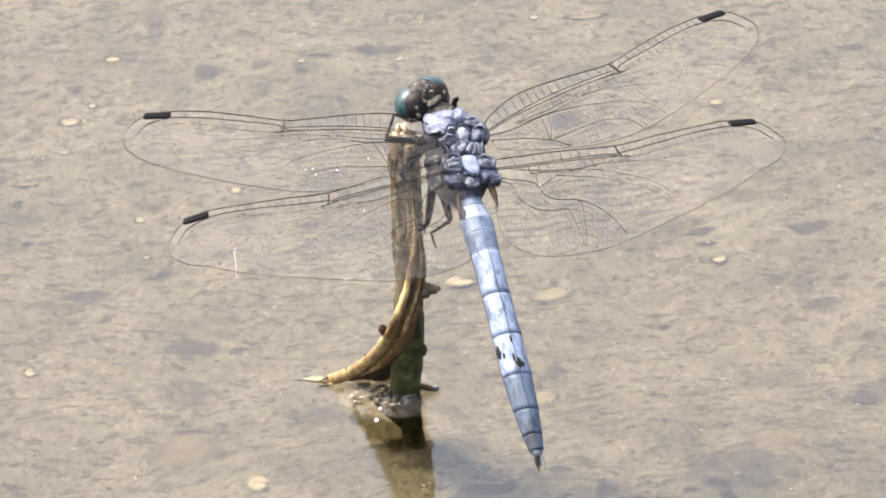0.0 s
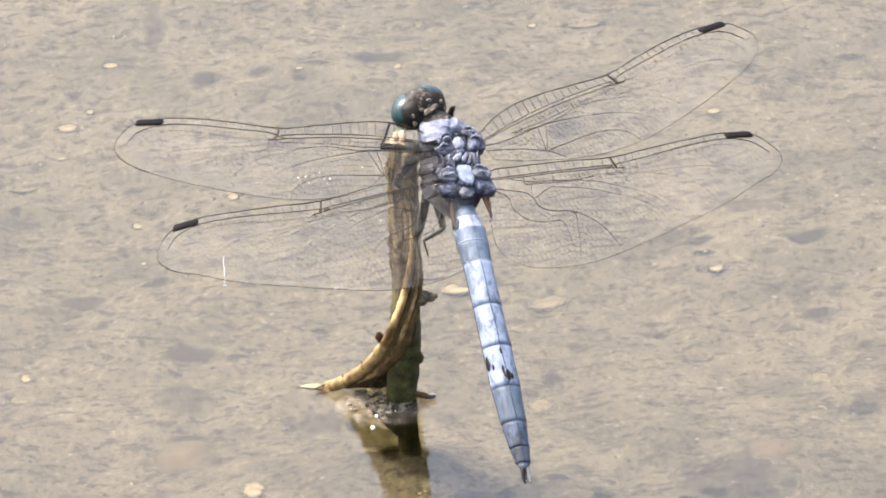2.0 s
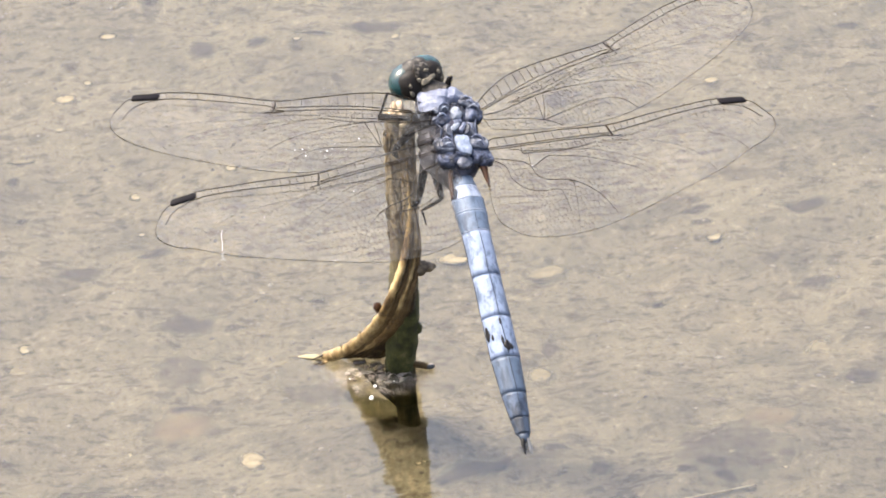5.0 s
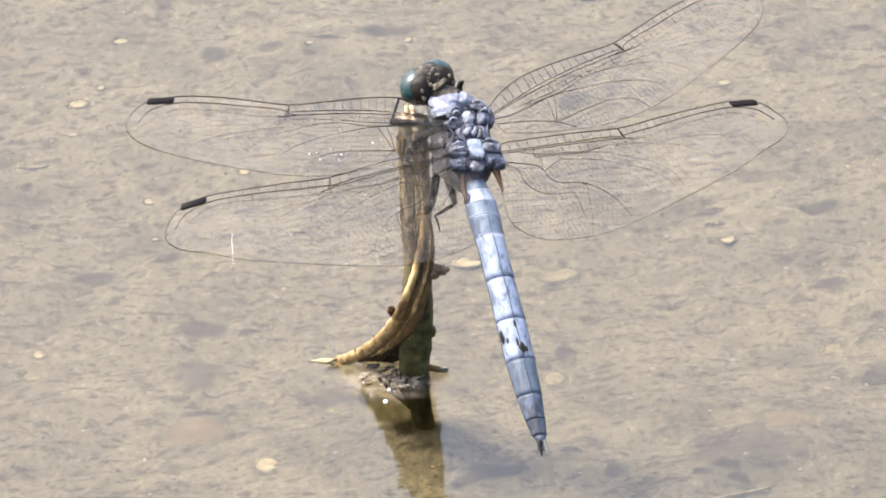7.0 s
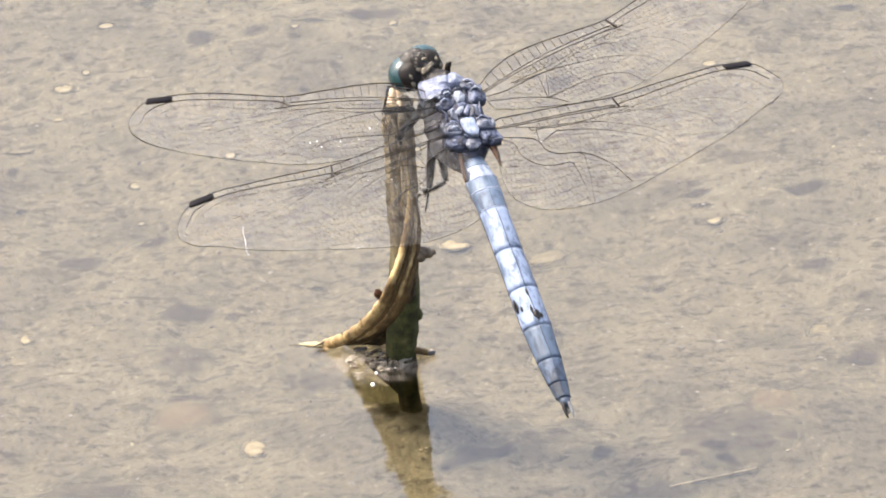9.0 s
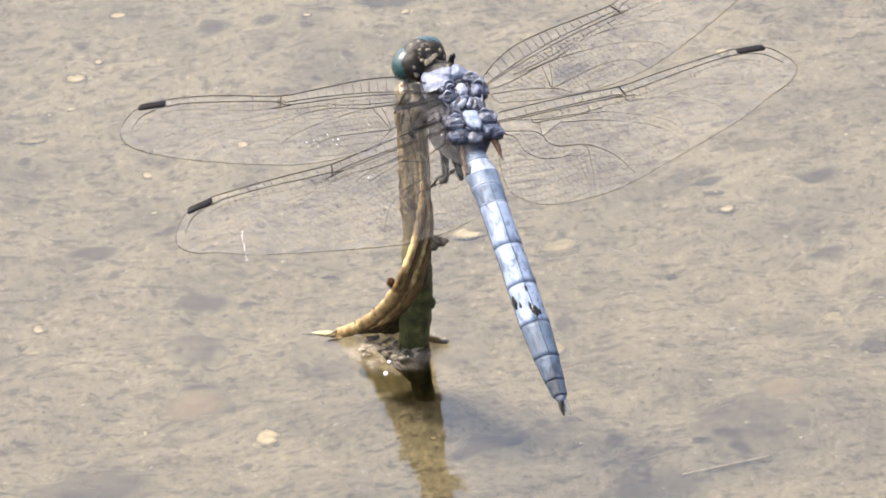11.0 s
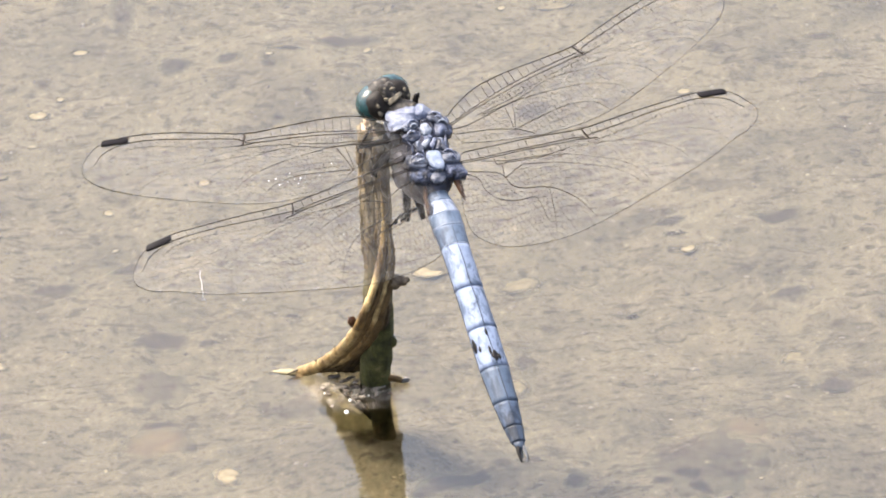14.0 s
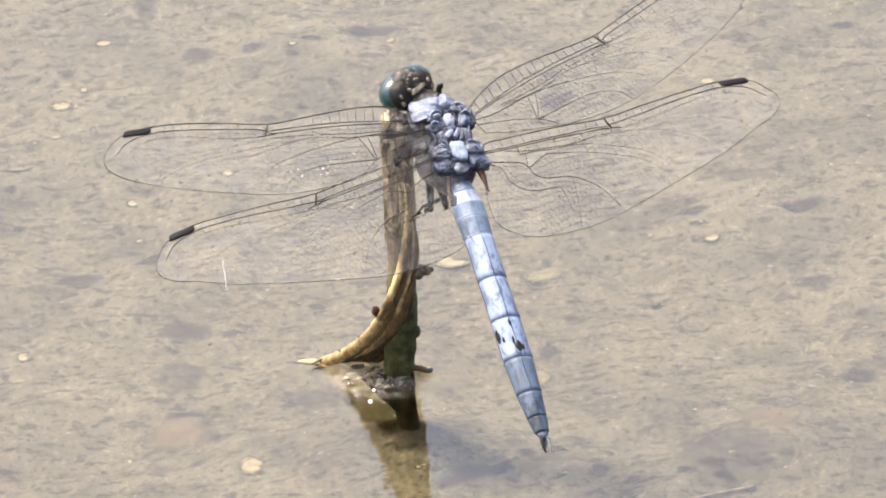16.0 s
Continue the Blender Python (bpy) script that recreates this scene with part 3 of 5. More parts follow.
    # strands added under water, coloured dark to imitate the reflection of stem and sheath
    for k in range(6):
        f = k / 5
        bit("sunken_shred", tube(spline([(1.2 - 0.6 * f, 0.6, -6.6), (0.6 - 1.8 * f, 0.3, -4.4), (0.0 - 3.1 * f, 0.2, -2.2), (-0.7 - 3.8 * f, 0.2, -0.35)], 4), [0.3, 0.4, 0.45, 0.5, 0.5, 0.5, 0.5, 0.5, 0.5, 0.45, 0.4, 0.4, 0.3], 7, 0.6, 0.3, 50 + k), SUNK_REFLECTION, body, "added dark strand under water imitating the stem's reflection")
    # bud, nodules and stub
    bit("bud", joined(blob((3.0, -2.2, 13.9), (1.15, 1.0, 0.95), (0, 15, 0), 2, 0.35, 2), blob((3.9, -2.4, 14.0), (0.75, 0.6, 0.6), (0, 20, 0), 2, 0.3, 5), blob((4.55, -2.45, 14.1), (0.42, 0.35, 0.35), (0, 25, 0))), SHELL, body, "pointed grey-brown bud")
    bit("nodule", blob((-2.35, -3.5, 9.6), (0.55, 0.5, 0.7), (0, 0, 0), 2, 0.4, 8, 9, 6), BROWN, body, "small rusty nodule")
    bit("nodule", blob((2.1, -0.3, 9.6), (0.4, 0.4, 0.6), (0, 0, 0), 2, 0.4, 9, 9, 6), BARK, body)
    bit("nodule", blob((2.35, -0.2, 5.2), (0.5, 0.5, 0.8), (0, 0, 0), 2, 0.4, 10, 9, 6), BARK, body)
    bit("stub", tube(spline([(1.4, -0.3, 0.5), (2.4, -0.6, 0.45), (3.4, -0.8, 0.15)], 4), [0.6, 0.58, 0.55, 0.5, 0.5, 0.5, 0.45, 0.42, 0.3], 8, 0.8, 0.1, 6), REED_DARK, body, "short brown stub at the waterline")
    bit("stub_end", blob((3.55, -0.85, 0.25), (0.5, 0.36, 0.3), (0, 0, 20), 2, 0.4, 3), PALE_TIP, body, "pale broken end")
    return body


stem()


def scum():
    """Debris and scum caught round the foot of the stem."""
    rng = random.Random(11)
    geos = []
    for k in range(48):
        a, d = rng.uniform(0, 6.28), 1.4 + 3.6 * rng.random() ** 1.6
        x, y = math.cos(a) * d * 1.15 - 1.7, math.sin(a) * d * 1.3 - 1.4
        s = 0.06 + 0.22 * rng.random() ** 2.4
        geos.append(blob((x, y, -0.05), (s * rng.uniform(0.8, 2.2), s * 0.9, s * 0.4), (0, 0, rng.uniform(0, 180)), 2.6, 1.1, k, 9, 6))
    for k in range(34):
        x, y = rng.uniform(-6.4, -0.2), rng.uniform(-2.2, 2.6)
        s = 0.09 + 0.3 * rng.random() ** 1.6
        geos.append(blob((x, y, 0.02), (s * rng.uniform(0.8, 1.8), s, s * 0.5), (0, rng.uniform(-20, 20), rng.uniform(0, 180)), 2.2, 1.2, 90 + k, 9, 6))
    ob = part("scum", joined(*geos), SCUM, None, "grey scum and debris floating round the stem")
    tagged(ob, category="scum", kind="stuff")
    skin = part("scum_skin", rings([[(math.cos(a) * r * 1.25, math.sin(a) * r * 1.1, h) for a in (2 * math.pi * j / 32 for j in range(32))] for r, h in ((10.5, 0), (6, 0.03), (3, 0.05), (0.02, 0.06))], False), SKIN, None, "thin brown skin of scum on the water")
    skin.matrix_basis = Matrix.Translation(Vector((-2.8, -1.6, 0.05)) * MM) @ Matrix.Diagonal((0.95, 0.9, 1.0, 1.0))
    tagged(skin, category="scum", kind="stuff")
    for x, y, r in ((-3.7, -8.6, 0.26), (-3.2, -5.2, 0.19), (-6.2, -2.6, 0.1), (-0.9, -4.0, 0.09)):
        b = part("bubble", blob((0, 0, 0), (r, r, r), nu=16, nv=10), BUBBLE, None, "small shiny air bubble floating on water")
        b.location = Vector((x, y, r * 0.25)) * MM
        tagged(b, category="bubble", group="bubbles beside the stem")


scum()


# ---- stones and scraps on the bed ----
def on_bed(x, y, lift=0.0):
    return float(bed_height(x, y)) + lift


def pebble(x, y, sx, sy, pale, seed):
    m = PEBBLE if pale else PEBBLE_GREY
    ob = part("pebble", blob((0, 0, 0), (sx * 1.3, sy * 1.3, min(sx, sy) * 0.08), (0, 0, 0), 2.1, 0.5, seed, 22, 12), m, None,
              "smooth pale cream pebble on the silt" if pale else "dull grey-tan pebble half sunk in silt")
    ob.location = Vector((x, y, on_bed(x, y, min(sx, sy) * (0.03 if pale else -0.04)))) * MM
    tagged(ob, category="pebble", group="pebbles on the pond bed")


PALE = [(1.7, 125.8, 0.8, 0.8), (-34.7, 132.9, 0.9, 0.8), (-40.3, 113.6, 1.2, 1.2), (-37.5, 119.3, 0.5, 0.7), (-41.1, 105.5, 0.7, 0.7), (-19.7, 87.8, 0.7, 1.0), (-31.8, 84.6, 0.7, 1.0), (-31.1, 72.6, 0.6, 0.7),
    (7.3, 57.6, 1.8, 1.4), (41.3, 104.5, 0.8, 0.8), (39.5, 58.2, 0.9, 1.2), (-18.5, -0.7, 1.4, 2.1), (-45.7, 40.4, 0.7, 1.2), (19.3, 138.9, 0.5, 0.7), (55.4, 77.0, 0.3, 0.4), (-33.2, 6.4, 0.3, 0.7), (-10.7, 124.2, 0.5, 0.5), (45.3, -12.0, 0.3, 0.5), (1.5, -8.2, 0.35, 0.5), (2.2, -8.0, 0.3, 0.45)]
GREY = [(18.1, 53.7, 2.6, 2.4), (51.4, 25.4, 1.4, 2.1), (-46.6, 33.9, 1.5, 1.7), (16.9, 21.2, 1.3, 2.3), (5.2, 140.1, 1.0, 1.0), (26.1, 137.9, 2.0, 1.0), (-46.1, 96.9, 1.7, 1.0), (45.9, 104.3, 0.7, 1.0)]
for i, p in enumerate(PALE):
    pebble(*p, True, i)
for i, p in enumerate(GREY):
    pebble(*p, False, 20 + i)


def scrap(x, y, sx, sy, turn, seed, material=None, label="dark rotten leaf scrap on the silt"):
    """A rotten scrap, stain, mud drift or painted dark reflection, flat on the silt, with a ragged outline."""
    n, loops, c, d, base = 44, [], math.cos(radians(turn)), math.sin(radians(turn)), on_bed(x, y)
    for r in (1.25, 1.24, 1.05, 0.85, 0.65, 0.45, 0.25, 0.05):
        lp = []
        for j in range(n):
            a = 2 * math.pi * j / n
            k = r * (1 + 0.4 * noise.noise(Vector((math.cos(a) * 1.6, math.sin(a) * 1.6, seed * 2.3))) + 0.25 * noise.noise(Vector((math.cos(a) * 5, math.sin(a) * 5, seed * 1.3))))
            px, py = math.cos(a) * sx * k, math.sin(a) * sy * k
            lp.append((px, py, on_bed(x + px * c - py * d, y + px * d + py * c) - base + (0.10 if r < 1.25 else -0.3)))
        loops.append(lp)
    ob = part("leaf_scrap", rings(loops), material or MUCK, None, label)
    ob.matrix_basis = pose(x * MM, y * MM, base * MM, 0, 0, turn)
    tagged(ob, category="leaf litter", group="rotten scraps on the pond bed")


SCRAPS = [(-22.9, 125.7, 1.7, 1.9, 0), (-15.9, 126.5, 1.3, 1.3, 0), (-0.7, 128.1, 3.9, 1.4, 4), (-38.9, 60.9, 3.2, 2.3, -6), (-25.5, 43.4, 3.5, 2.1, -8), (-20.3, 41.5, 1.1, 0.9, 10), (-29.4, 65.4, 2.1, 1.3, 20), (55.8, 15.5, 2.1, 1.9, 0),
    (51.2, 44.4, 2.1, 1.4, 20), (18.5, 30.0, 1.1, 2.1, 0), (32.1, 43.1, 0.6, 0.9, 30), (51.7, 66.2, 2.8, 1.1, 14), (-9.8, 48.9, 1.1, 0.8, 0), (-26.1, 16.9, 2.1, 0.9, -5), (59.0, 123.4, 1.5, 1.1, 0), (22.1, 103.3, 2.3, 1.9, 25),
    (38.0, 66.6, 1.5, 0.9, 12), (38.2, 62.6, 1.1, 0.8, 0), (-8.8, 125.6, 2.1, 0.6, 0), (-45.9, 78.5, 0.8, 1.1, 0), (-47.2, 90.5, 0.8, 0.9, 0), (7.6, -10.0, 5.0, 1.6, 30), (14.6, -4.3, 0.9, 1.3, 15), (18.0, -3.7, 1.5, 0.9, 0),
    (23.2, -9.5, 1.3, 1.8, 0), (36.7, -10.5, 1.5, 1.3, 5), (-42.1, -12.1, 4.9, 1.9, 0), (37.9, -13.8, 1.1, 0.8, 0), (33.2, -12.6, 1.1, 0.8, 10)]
# olive patches that darken the bed by colour where the stem's reflection lies
REFLECTION_PATCHES = [(-3.4, 11.2, 1.9, 3.6, 8), (-1.2, 5.4, 2.0, 3.6, 5), (-1.4, 12.5, 1.6, 3.0, 0), (-4.6, 15.8, 1.8, 2.8, 10), (-5.6, 18.5, 1.5, 2.4, 0), (-1.9, 1.5, 1.2, 3.2, 6)]
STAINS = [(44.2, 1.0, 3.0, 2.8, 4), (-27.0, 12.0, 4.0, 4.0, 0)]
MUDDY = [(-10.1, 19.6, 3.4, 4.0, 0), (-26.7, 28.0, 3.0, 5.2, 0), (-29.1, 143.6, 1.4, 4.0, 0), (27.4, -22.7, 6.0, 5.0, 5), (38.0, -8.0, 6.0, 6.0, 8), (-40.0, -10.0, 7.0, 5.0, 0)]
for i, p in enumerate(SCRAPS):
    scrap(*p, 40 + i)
for i, p in enumerate(REFLECTION_PATCHES):
    scrap(*p, 110 + i, BED_REFLECTION, "dark olive algae spread on the silt by the stem's root")
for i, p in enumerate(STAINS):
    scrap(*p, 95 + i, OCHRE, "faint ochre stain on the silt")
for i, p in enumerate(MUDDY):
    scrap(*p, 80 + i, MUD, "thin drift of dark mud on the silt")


def grit():
    """Grains and crumbs scattered over the silt."""
    rng = random.Random(5)
    verts, faces = [], []
    oct_f = [(0, 2, 4), (2, 1, 4), (1, 3, 4), (3, 0, 4), (2, 0, 5), (1, 2, 5), (3, 1, 5), (0, 3, 5)]
    for k in range(4200):
        x, y = rng.uniform(-68, 68), rng.uniform(-58, 162)
        s = 0.07 + 0.24 * rng.random() ** 3
        z = on_bed(x, y, s * 0.2)
        a, e = rng.uniform(0, 6.28), rng.uniform(0.7, 2.2)
        c, d = math.cos(a), math.sin(a)
        n = len(verts)
        for ux, uy, uz in ((e, 0, 0), (-e, 0, 0), (0, 1, 0), (0, -1, 0), (0, 0, 0.8), (0, 0, -0.8)):
            j = s * rng.uniform(0.75, 1.25)
            verts.append((x + (ux * c - uy * d) * j, y + (ux * d + uy * c) * j, z + uz * j))
        faces += [tuple(n + i for i in f) for f in oct_f]
    me = mesh_from("grit", verts, faces, GRIT, False)
    tagged(new("grit", me), "fine pale and dark grit scattered on silt", "grit", kind="stuff")


grit()


def straw(pts, r, label):
    ob = part("straw", tube(spline(pts, 6), r, 6, 0.8, 0.1, 3), STRAW, None, label)
    tagged(ob, category="straw")


straw([(30.8, -20.8, on_bed(30.8, -20.8, 0.2)), (37, -18.3, on_bed(37, -18.3, 0.4)), (41.5, -15.7, on_bed(41.5, -15.7, 0.4))], 0.2, "thin bleached straw lying on the silt")


# ---- the dragonfly; x to its right, y towards its head, z out of its back ----
FORE_EDGE = [(0, -0.5), (1.5, -1.1), (3.4, -1.65), (6.4, -2.0), (10.4, -1.7), (15.2, -1.0), (19.6, -0.3), (24.6, -0.65), (29, -0.85), (33.5, -0.6), (37, 0.35), (39.2, 2.3),
             (39.7, 4.3), (38, 5.9), (35, 6.9), (30.5, 7.8), (25, 8.55), (19.5, 8.95), (15, 8.6), (10, 7.4), (6.2, 5.9), (2.8, 4.4), (0.2, 3.0)]
HIND_EDGE = [(0, 0), (1.0, -0.75), (2.9, -0.7), (9.5, -0.3), (15.9, 0.35), (21.7, -0.1), (26.9, -0.4), (31.5, -0.5), (34.9, 0.5), (37.0, 2.4), (37.5, 4.1), (36.0, 5.6),
             (33.2, 6.6), (28.8, 8.4), (22.1, 10.3), (15.8, 11.9), (10.5, 12.9), (5.5, 12.9), (1.8, 12.2), (-0.4, 10.8), (-1.5, 9.3), (-1.6, 7.2), (-1.2, 4.6), (-0.5, 2.2)]
FORE_VEINS = {
    "subcosta": [(0, 0.2), (3.9, -0.05), (8.4, -0.2), (12.6, 0.0), (16.7, 0.4), (19.5, 0.75)],
    "radius": [(0, 0.45), (3.7, 0.25), (8, 0.25), (12.3, 0.45), (16.3, 0.85), (19.2, 1.05), (19.9, 0.75), (21.3, 0.45), (25.7, 0.25), (30.2, 0.1), (33.6, 0.4), (36.8, 1.5), (38.3, 3.2)],
    "sector": [(3.9, 1.0), (8.7, 1.4), (14.2, 1.4), (19.6, 1.65), (23.9, 2.5), (28.4, 3.0), (33.4, 4.0), (35.8, 5.6), (36.6, 6.4)],
    "arc": [(4.3, 1.25), (9.5, 1.85), (14.6, 1.75), (19.6, 3.1), (23.4, 4.6), (25.7, 6.7), (26.5, 8.3)],
    "second_radius": [(19.9, 1.4), (24.7, 1.45), (29.5, 1.05), (33.2, 1.15), (36.2, 2.4), (37.4, 4.2)],
    "arm": [(14.6, 1.75), (19, 2.5), (24, 3.4), (29, 4.5), (32.4, 6.0), (33.4, 7.2)],
    "media": [(0, 0.9), (2.9, 1.5), (8.8, 1.85), (14, 3.2), (18.5, 4.8), (21.4, 6.8), (22.4, 8.7)],
    "triangle": [(7.6, 1.9), (6.9, 4.9), (8.8, 1.85)],
    "cubitus": [(6.9, 4.9), (9.7, 5.1), (14.2, 5.6), (17.4, 7.0), (18.6, 8.9)],
    "anal": [(0.2, 1.6), (3.4, 3.0), (6.9, 4.9), (8.6, 6.6)],
}
HIND_VEINS = {
    "subcosta": [(-0.3, 0.35), (2.2, 0.55), (6.2, 0.75), (9.9, 0.95), (13.6, 1.15), (15.8, 1.35)],
    "radius": [(-0.3, 0.55), (2.2, 0.8), (6.2, 1.0), (9.9, 1.2), (13.6, 1.45), (15.6, 1.5), (16.4, 1.3), (20.4, 1.0), (24.3, 0.6), (28.2, 0.35), (31.2, 0.4), (34.4, 1.3), (36.2, 2.9)],
    "sector": [(2.6, 1.0), (5.6, 1.7), (8.8, 2.1), (10.9, 2.4), (13.3, 2.2), (16.1, 2.3), (19.7, 2.9), (23.5, 3.0), (27.1, 3.3), (29.8, 4.1), (31.7, 5.0), (33.0, 6.6)],
    "arc": [(5.1, 1.9), (7.6, 2.2), (12.3, 2.8), (15.6, 4.0), (18.8, 5.4), (21.1, 7.5), (21.9, 10.4)],
    "second_radius": [(16.1, 2.2), (20.1, 1.9), (24.0, 1.5), (27.9, 1.05), (30.9, 1.1), (33.6, 2.0), (35.2, 3.8)],
    "arm": [(10.2, 2.3), (16, 2.5), (22, 3.6), (26, 5.6), (28.0, 8.4)],
    "media": [(-0.3, 1.5), (3.7, 2.8), (4.8, 3.8)],
    "triangle": [(5.1, 1.9), (4.85, 3.0), (4.8, 3.8), (6.2, 3.2), (7.5, 2.7)],
    "arculus": [(4.3, 0.8), (4.4, 1.8), (5.1, 1.9)],
    "cubitus": [(4.8, 3.8), (5.2, 4.9), (6.4, 5.7), (8.8, 6.2), (10.7, 7.2), (12.4, 8.9), (13.8, 11.5)],
    "side_arm": [(7.5, 2.75), (11.9, 3.8), (15.2, 5.0), (18.4, 6.6), (20.4, 8.6), (20.6, 10.7)],
    "loop": [(0.2, 1.8), (1.6, 3.1), (1.9, 4.7), (3.2, 6.3), (5.2, 7.0), (7.4, 7.2), (7.8, 8.4), (7.9, 10.2)],
    "boot": [(8.9, 6.2), (9.4, 6.9), (9.2, 8.3), (8.9, 10.2), (8.2, 12.9)],
}


TEARS = [[(29.5, 4.9), (29.9, 5.6), (30.0, 6.6), (30.3, 7.4)], [(30.2, 7.7), (30.5, 8.0), (30.4, 8.5)], [(16.9, 11.4), (17.3, 11.5), (17.6, 11.4)], [(30.3, 8.6), (30.8, 8.5)]]


# places of added white specks that imitate the sun glinting off wing cells
GLINTS = {"fore": [(12.2, 6.1), (12.9, 5.6), (13.6, 5.9), (13.9, 6.6), (14.3, 6.0), (15.2, 6.4), (15.7, 5.7), (16.2, 6.7), (16.6, 5.9), (8.5, 3.6), (9.6, 4.1), (11.2, 5.6), (12.6, 4.9), (13.1, 6.4), (14.8, 5.2), (17.5, 6.1), (36.8, 2.2)], "hind": [(7.2, 5.1), (9.4, 4.2), (11.5, 6.0), (12.4, 3.5), (14.2, 8.2), (18.8, 7.2), (22.6, 6.5), (24.1, 4.4)]}


def inside(poly, x, y):
    hit, j = False, len(poly) - 1
    for i in range(len(poly)):
        (xi, yi), (xj, yj) = poly[i], poly[j]
        if (yi > y) != (yj > y) and x < (xj - xi) * (y - yi) / (yj - yi) + xi:
            hit = not hit
        j = i
    return hit


def wing_geometry(edge, veins, nodus, seed):
    """Film, net of small veins and main veins of one wing; u outwards, v backwards, in millimetres."""
    from mathutils.geometry import delaunay_2d_cdt
    rng = random.Random(seed)
    poly = [(p.x, p.y) for p in spline([(u, v, 0) for u, v in edge], 5)]

    def fold(u, v):         # the pleats of the wing
        return 0.16 * math.sin(v * 2.2) * math.exp(-v * 0.25) + 0.25 * math.sin(u * 0.08 + 0.4) - 0.004 * v * v

    def lift(p, up=0.0):
        return (p[0], -p[1], fold(p[0], p[1]) + up)

    rad = [(p.x, p.y) for p in spline([(u, v, 0) for u, v in veins["radius"]], 8)]
    sub = [(p.x, p.y) for p in spline([(u, v, 0) for u, v in veins["subcosta"]], 8)]

    def at_u(line, u):
        for (a, b), (c, d) in zip(line, line[1:]):
            if min(a, c) <= u <= max(a, c) and abs(c - a) > 1e-6:
                return b + (d - b) * (u - a) / (c - a)
        return line[-1][1] if u > line[-1][0] else line[0][1]

    # film
    n = len(poly)
    pts = [Vector(p) for p in poly]
    for i in range(60):
        for j in range(24):
            q = (-2 + i * 0.75 + 0.375 * (j % 2), -2 + j * 0.68)
            if inside(poly, *q):
                pts.append(Vector(q))
    cv, _, cf, *_ = delaunay_2d_cdt(pts, [(i, (i + 1) % n) for i in range(n)], [], 1, 1e-5)
    film = ([lift((p.x, p.y)) for p in cv], [tuple(f) for f in cf])
    # net of cells: a row on either side of each vein, and between them cells that grow smaller towards the tip
    seeds, walls = [], []
    for name, line in veins.items():
        if name in ("triangle", "arculus"):
            continue
        pts = [(p.x, p.y) for p in spline([(a, b, 0) for a, b in line], 8)]
        walls += pts
        gone = 0.0
        for (ax, ay), (bx, by) in zip(pts, pts[1:]):
            length = math.hypot(bx - ax, by - ay)
            gone += length
            if gone > 0.5 and length > 1e-6:
                gone = rng.uniform(-0.06, 0.06)
                ox, oy = -(by - ay) / length * 0.3, (bx - ax) / length * 0.3
                for q in ((ax + ox, ay + oy), (ax - ox, ay - oy)):
                    if all(math.hypot(q[0] - r.x, q[1] - r.y) > 0.36 for r in seeds):
                        seeds.append(Vector(q))
    walls = np.array(walls)
    v, row = -2.5, 0
    while v < 15:
        u = -3.0 + (0.3 if row % 2 else 0.0)
        while u < 42:
            q = (u + rng.uniform(-0.08, 0.08), v + rng.uniform(-0.09, 0.09) + 0.3 * math.sin(u * 0.5))
            if np.hypot(walls[:, 0] - q[0], walls[:, 1] - q[1]).min() > 0.56:
                seeds.append(Vector(q))
            u += 0.6
        v += 0.92 if v > 4 else 0.7
        row += 1
    dv, _, df, *_ = delaunay_2d_cdt(seeds, [], [], 0, 1e-5)
    centre, shared = {}, {}
    for k, f in enumerate(df):
        (ax, ay), (bx, by), (cx, cy) = (dv[i] for i in f[:3])
        d = 2 * (ax * (by - cy) + bx * (cy - ay) + cx * (ay - by))
        if abs(d) < 1e-9:
            continue
        sa, sb, sc = ax * ax + ay * ay, bx * bx + by * by, cx * cx + cy * cy
        centre[k] = ((sa * (by - cy) + sb * (cy - ay) + sc * (ay - by)) / d, (sa * (cx - bx) + sb * (ax - cx) + sc * (bx - ax)) / d)
        for i in range(3):
            shared.setdefault(frozenset((f[i], f[(i + 1) % 3])), []).append(k)
    near = [(p.x, p.y) for p in spline([(u, v, 0) for u, v in veins["media"]], 8)]

    def bare(q):          # the open spaces at the wing's root and inside the triangle
        return q[0] < 4.4 and q[1] < at_u(near, q[0]) or inside(veins["triangle"], *q)

    net = []
    for pair in shared.values():
        if len(pair) == 2 and all(k in centre for k in pair):
            a, b = centre[pair[0]], centre[pair[1]]
            if not bare(a) and not bare(b) and math.hypot(a[0] - b[0], a[1] - b[1]) < 2 and inside(poly, *a) and inside(poly, *b):
                if a[1] > at_u(rad, a[0]) + 0.12 and b[1] > at_u(rad, b[0]) + 0.12:
                    net.append(([lift(a, 0.01), lift(b, 0.01)], 0.0235 if a[0] < 14 else 0.018 if a[0] < 22 else 0.013))
    # rungs between the front veins
    rungs, u = [], 1.6
    while u < edge_tip(edge) - 5.5:
        f = at_u(sub, u) if u < nodus else at_u(rad, u)
        lead_v = min(((abs(q[0] - u), q[1]) for q in poly if q[1] < 1.2))[1]
        rungs.append(([lift((u, lead_v), 0.02), lift((u + rng.uniform(-0.1, 0.1), f), 0.02)], 0.048))
        if u < nodus:
            rungs.append(([lift((u + 0.4, f), 0.02), lift((u + 0.45, at_u(rad, u + 0.4)), 0.02)], 0.03))
        r = at_u(rad, u)
        if u > 4.2:
            rungs.append(([lift((u + 0.2, r), 0.02), lift((u + 0.25, r + 1.1), 0.02)], 0.028))
        u += rng.uniform(1.0, 1.35) if u < nodus else rng.uniform(0.85, 1.1)
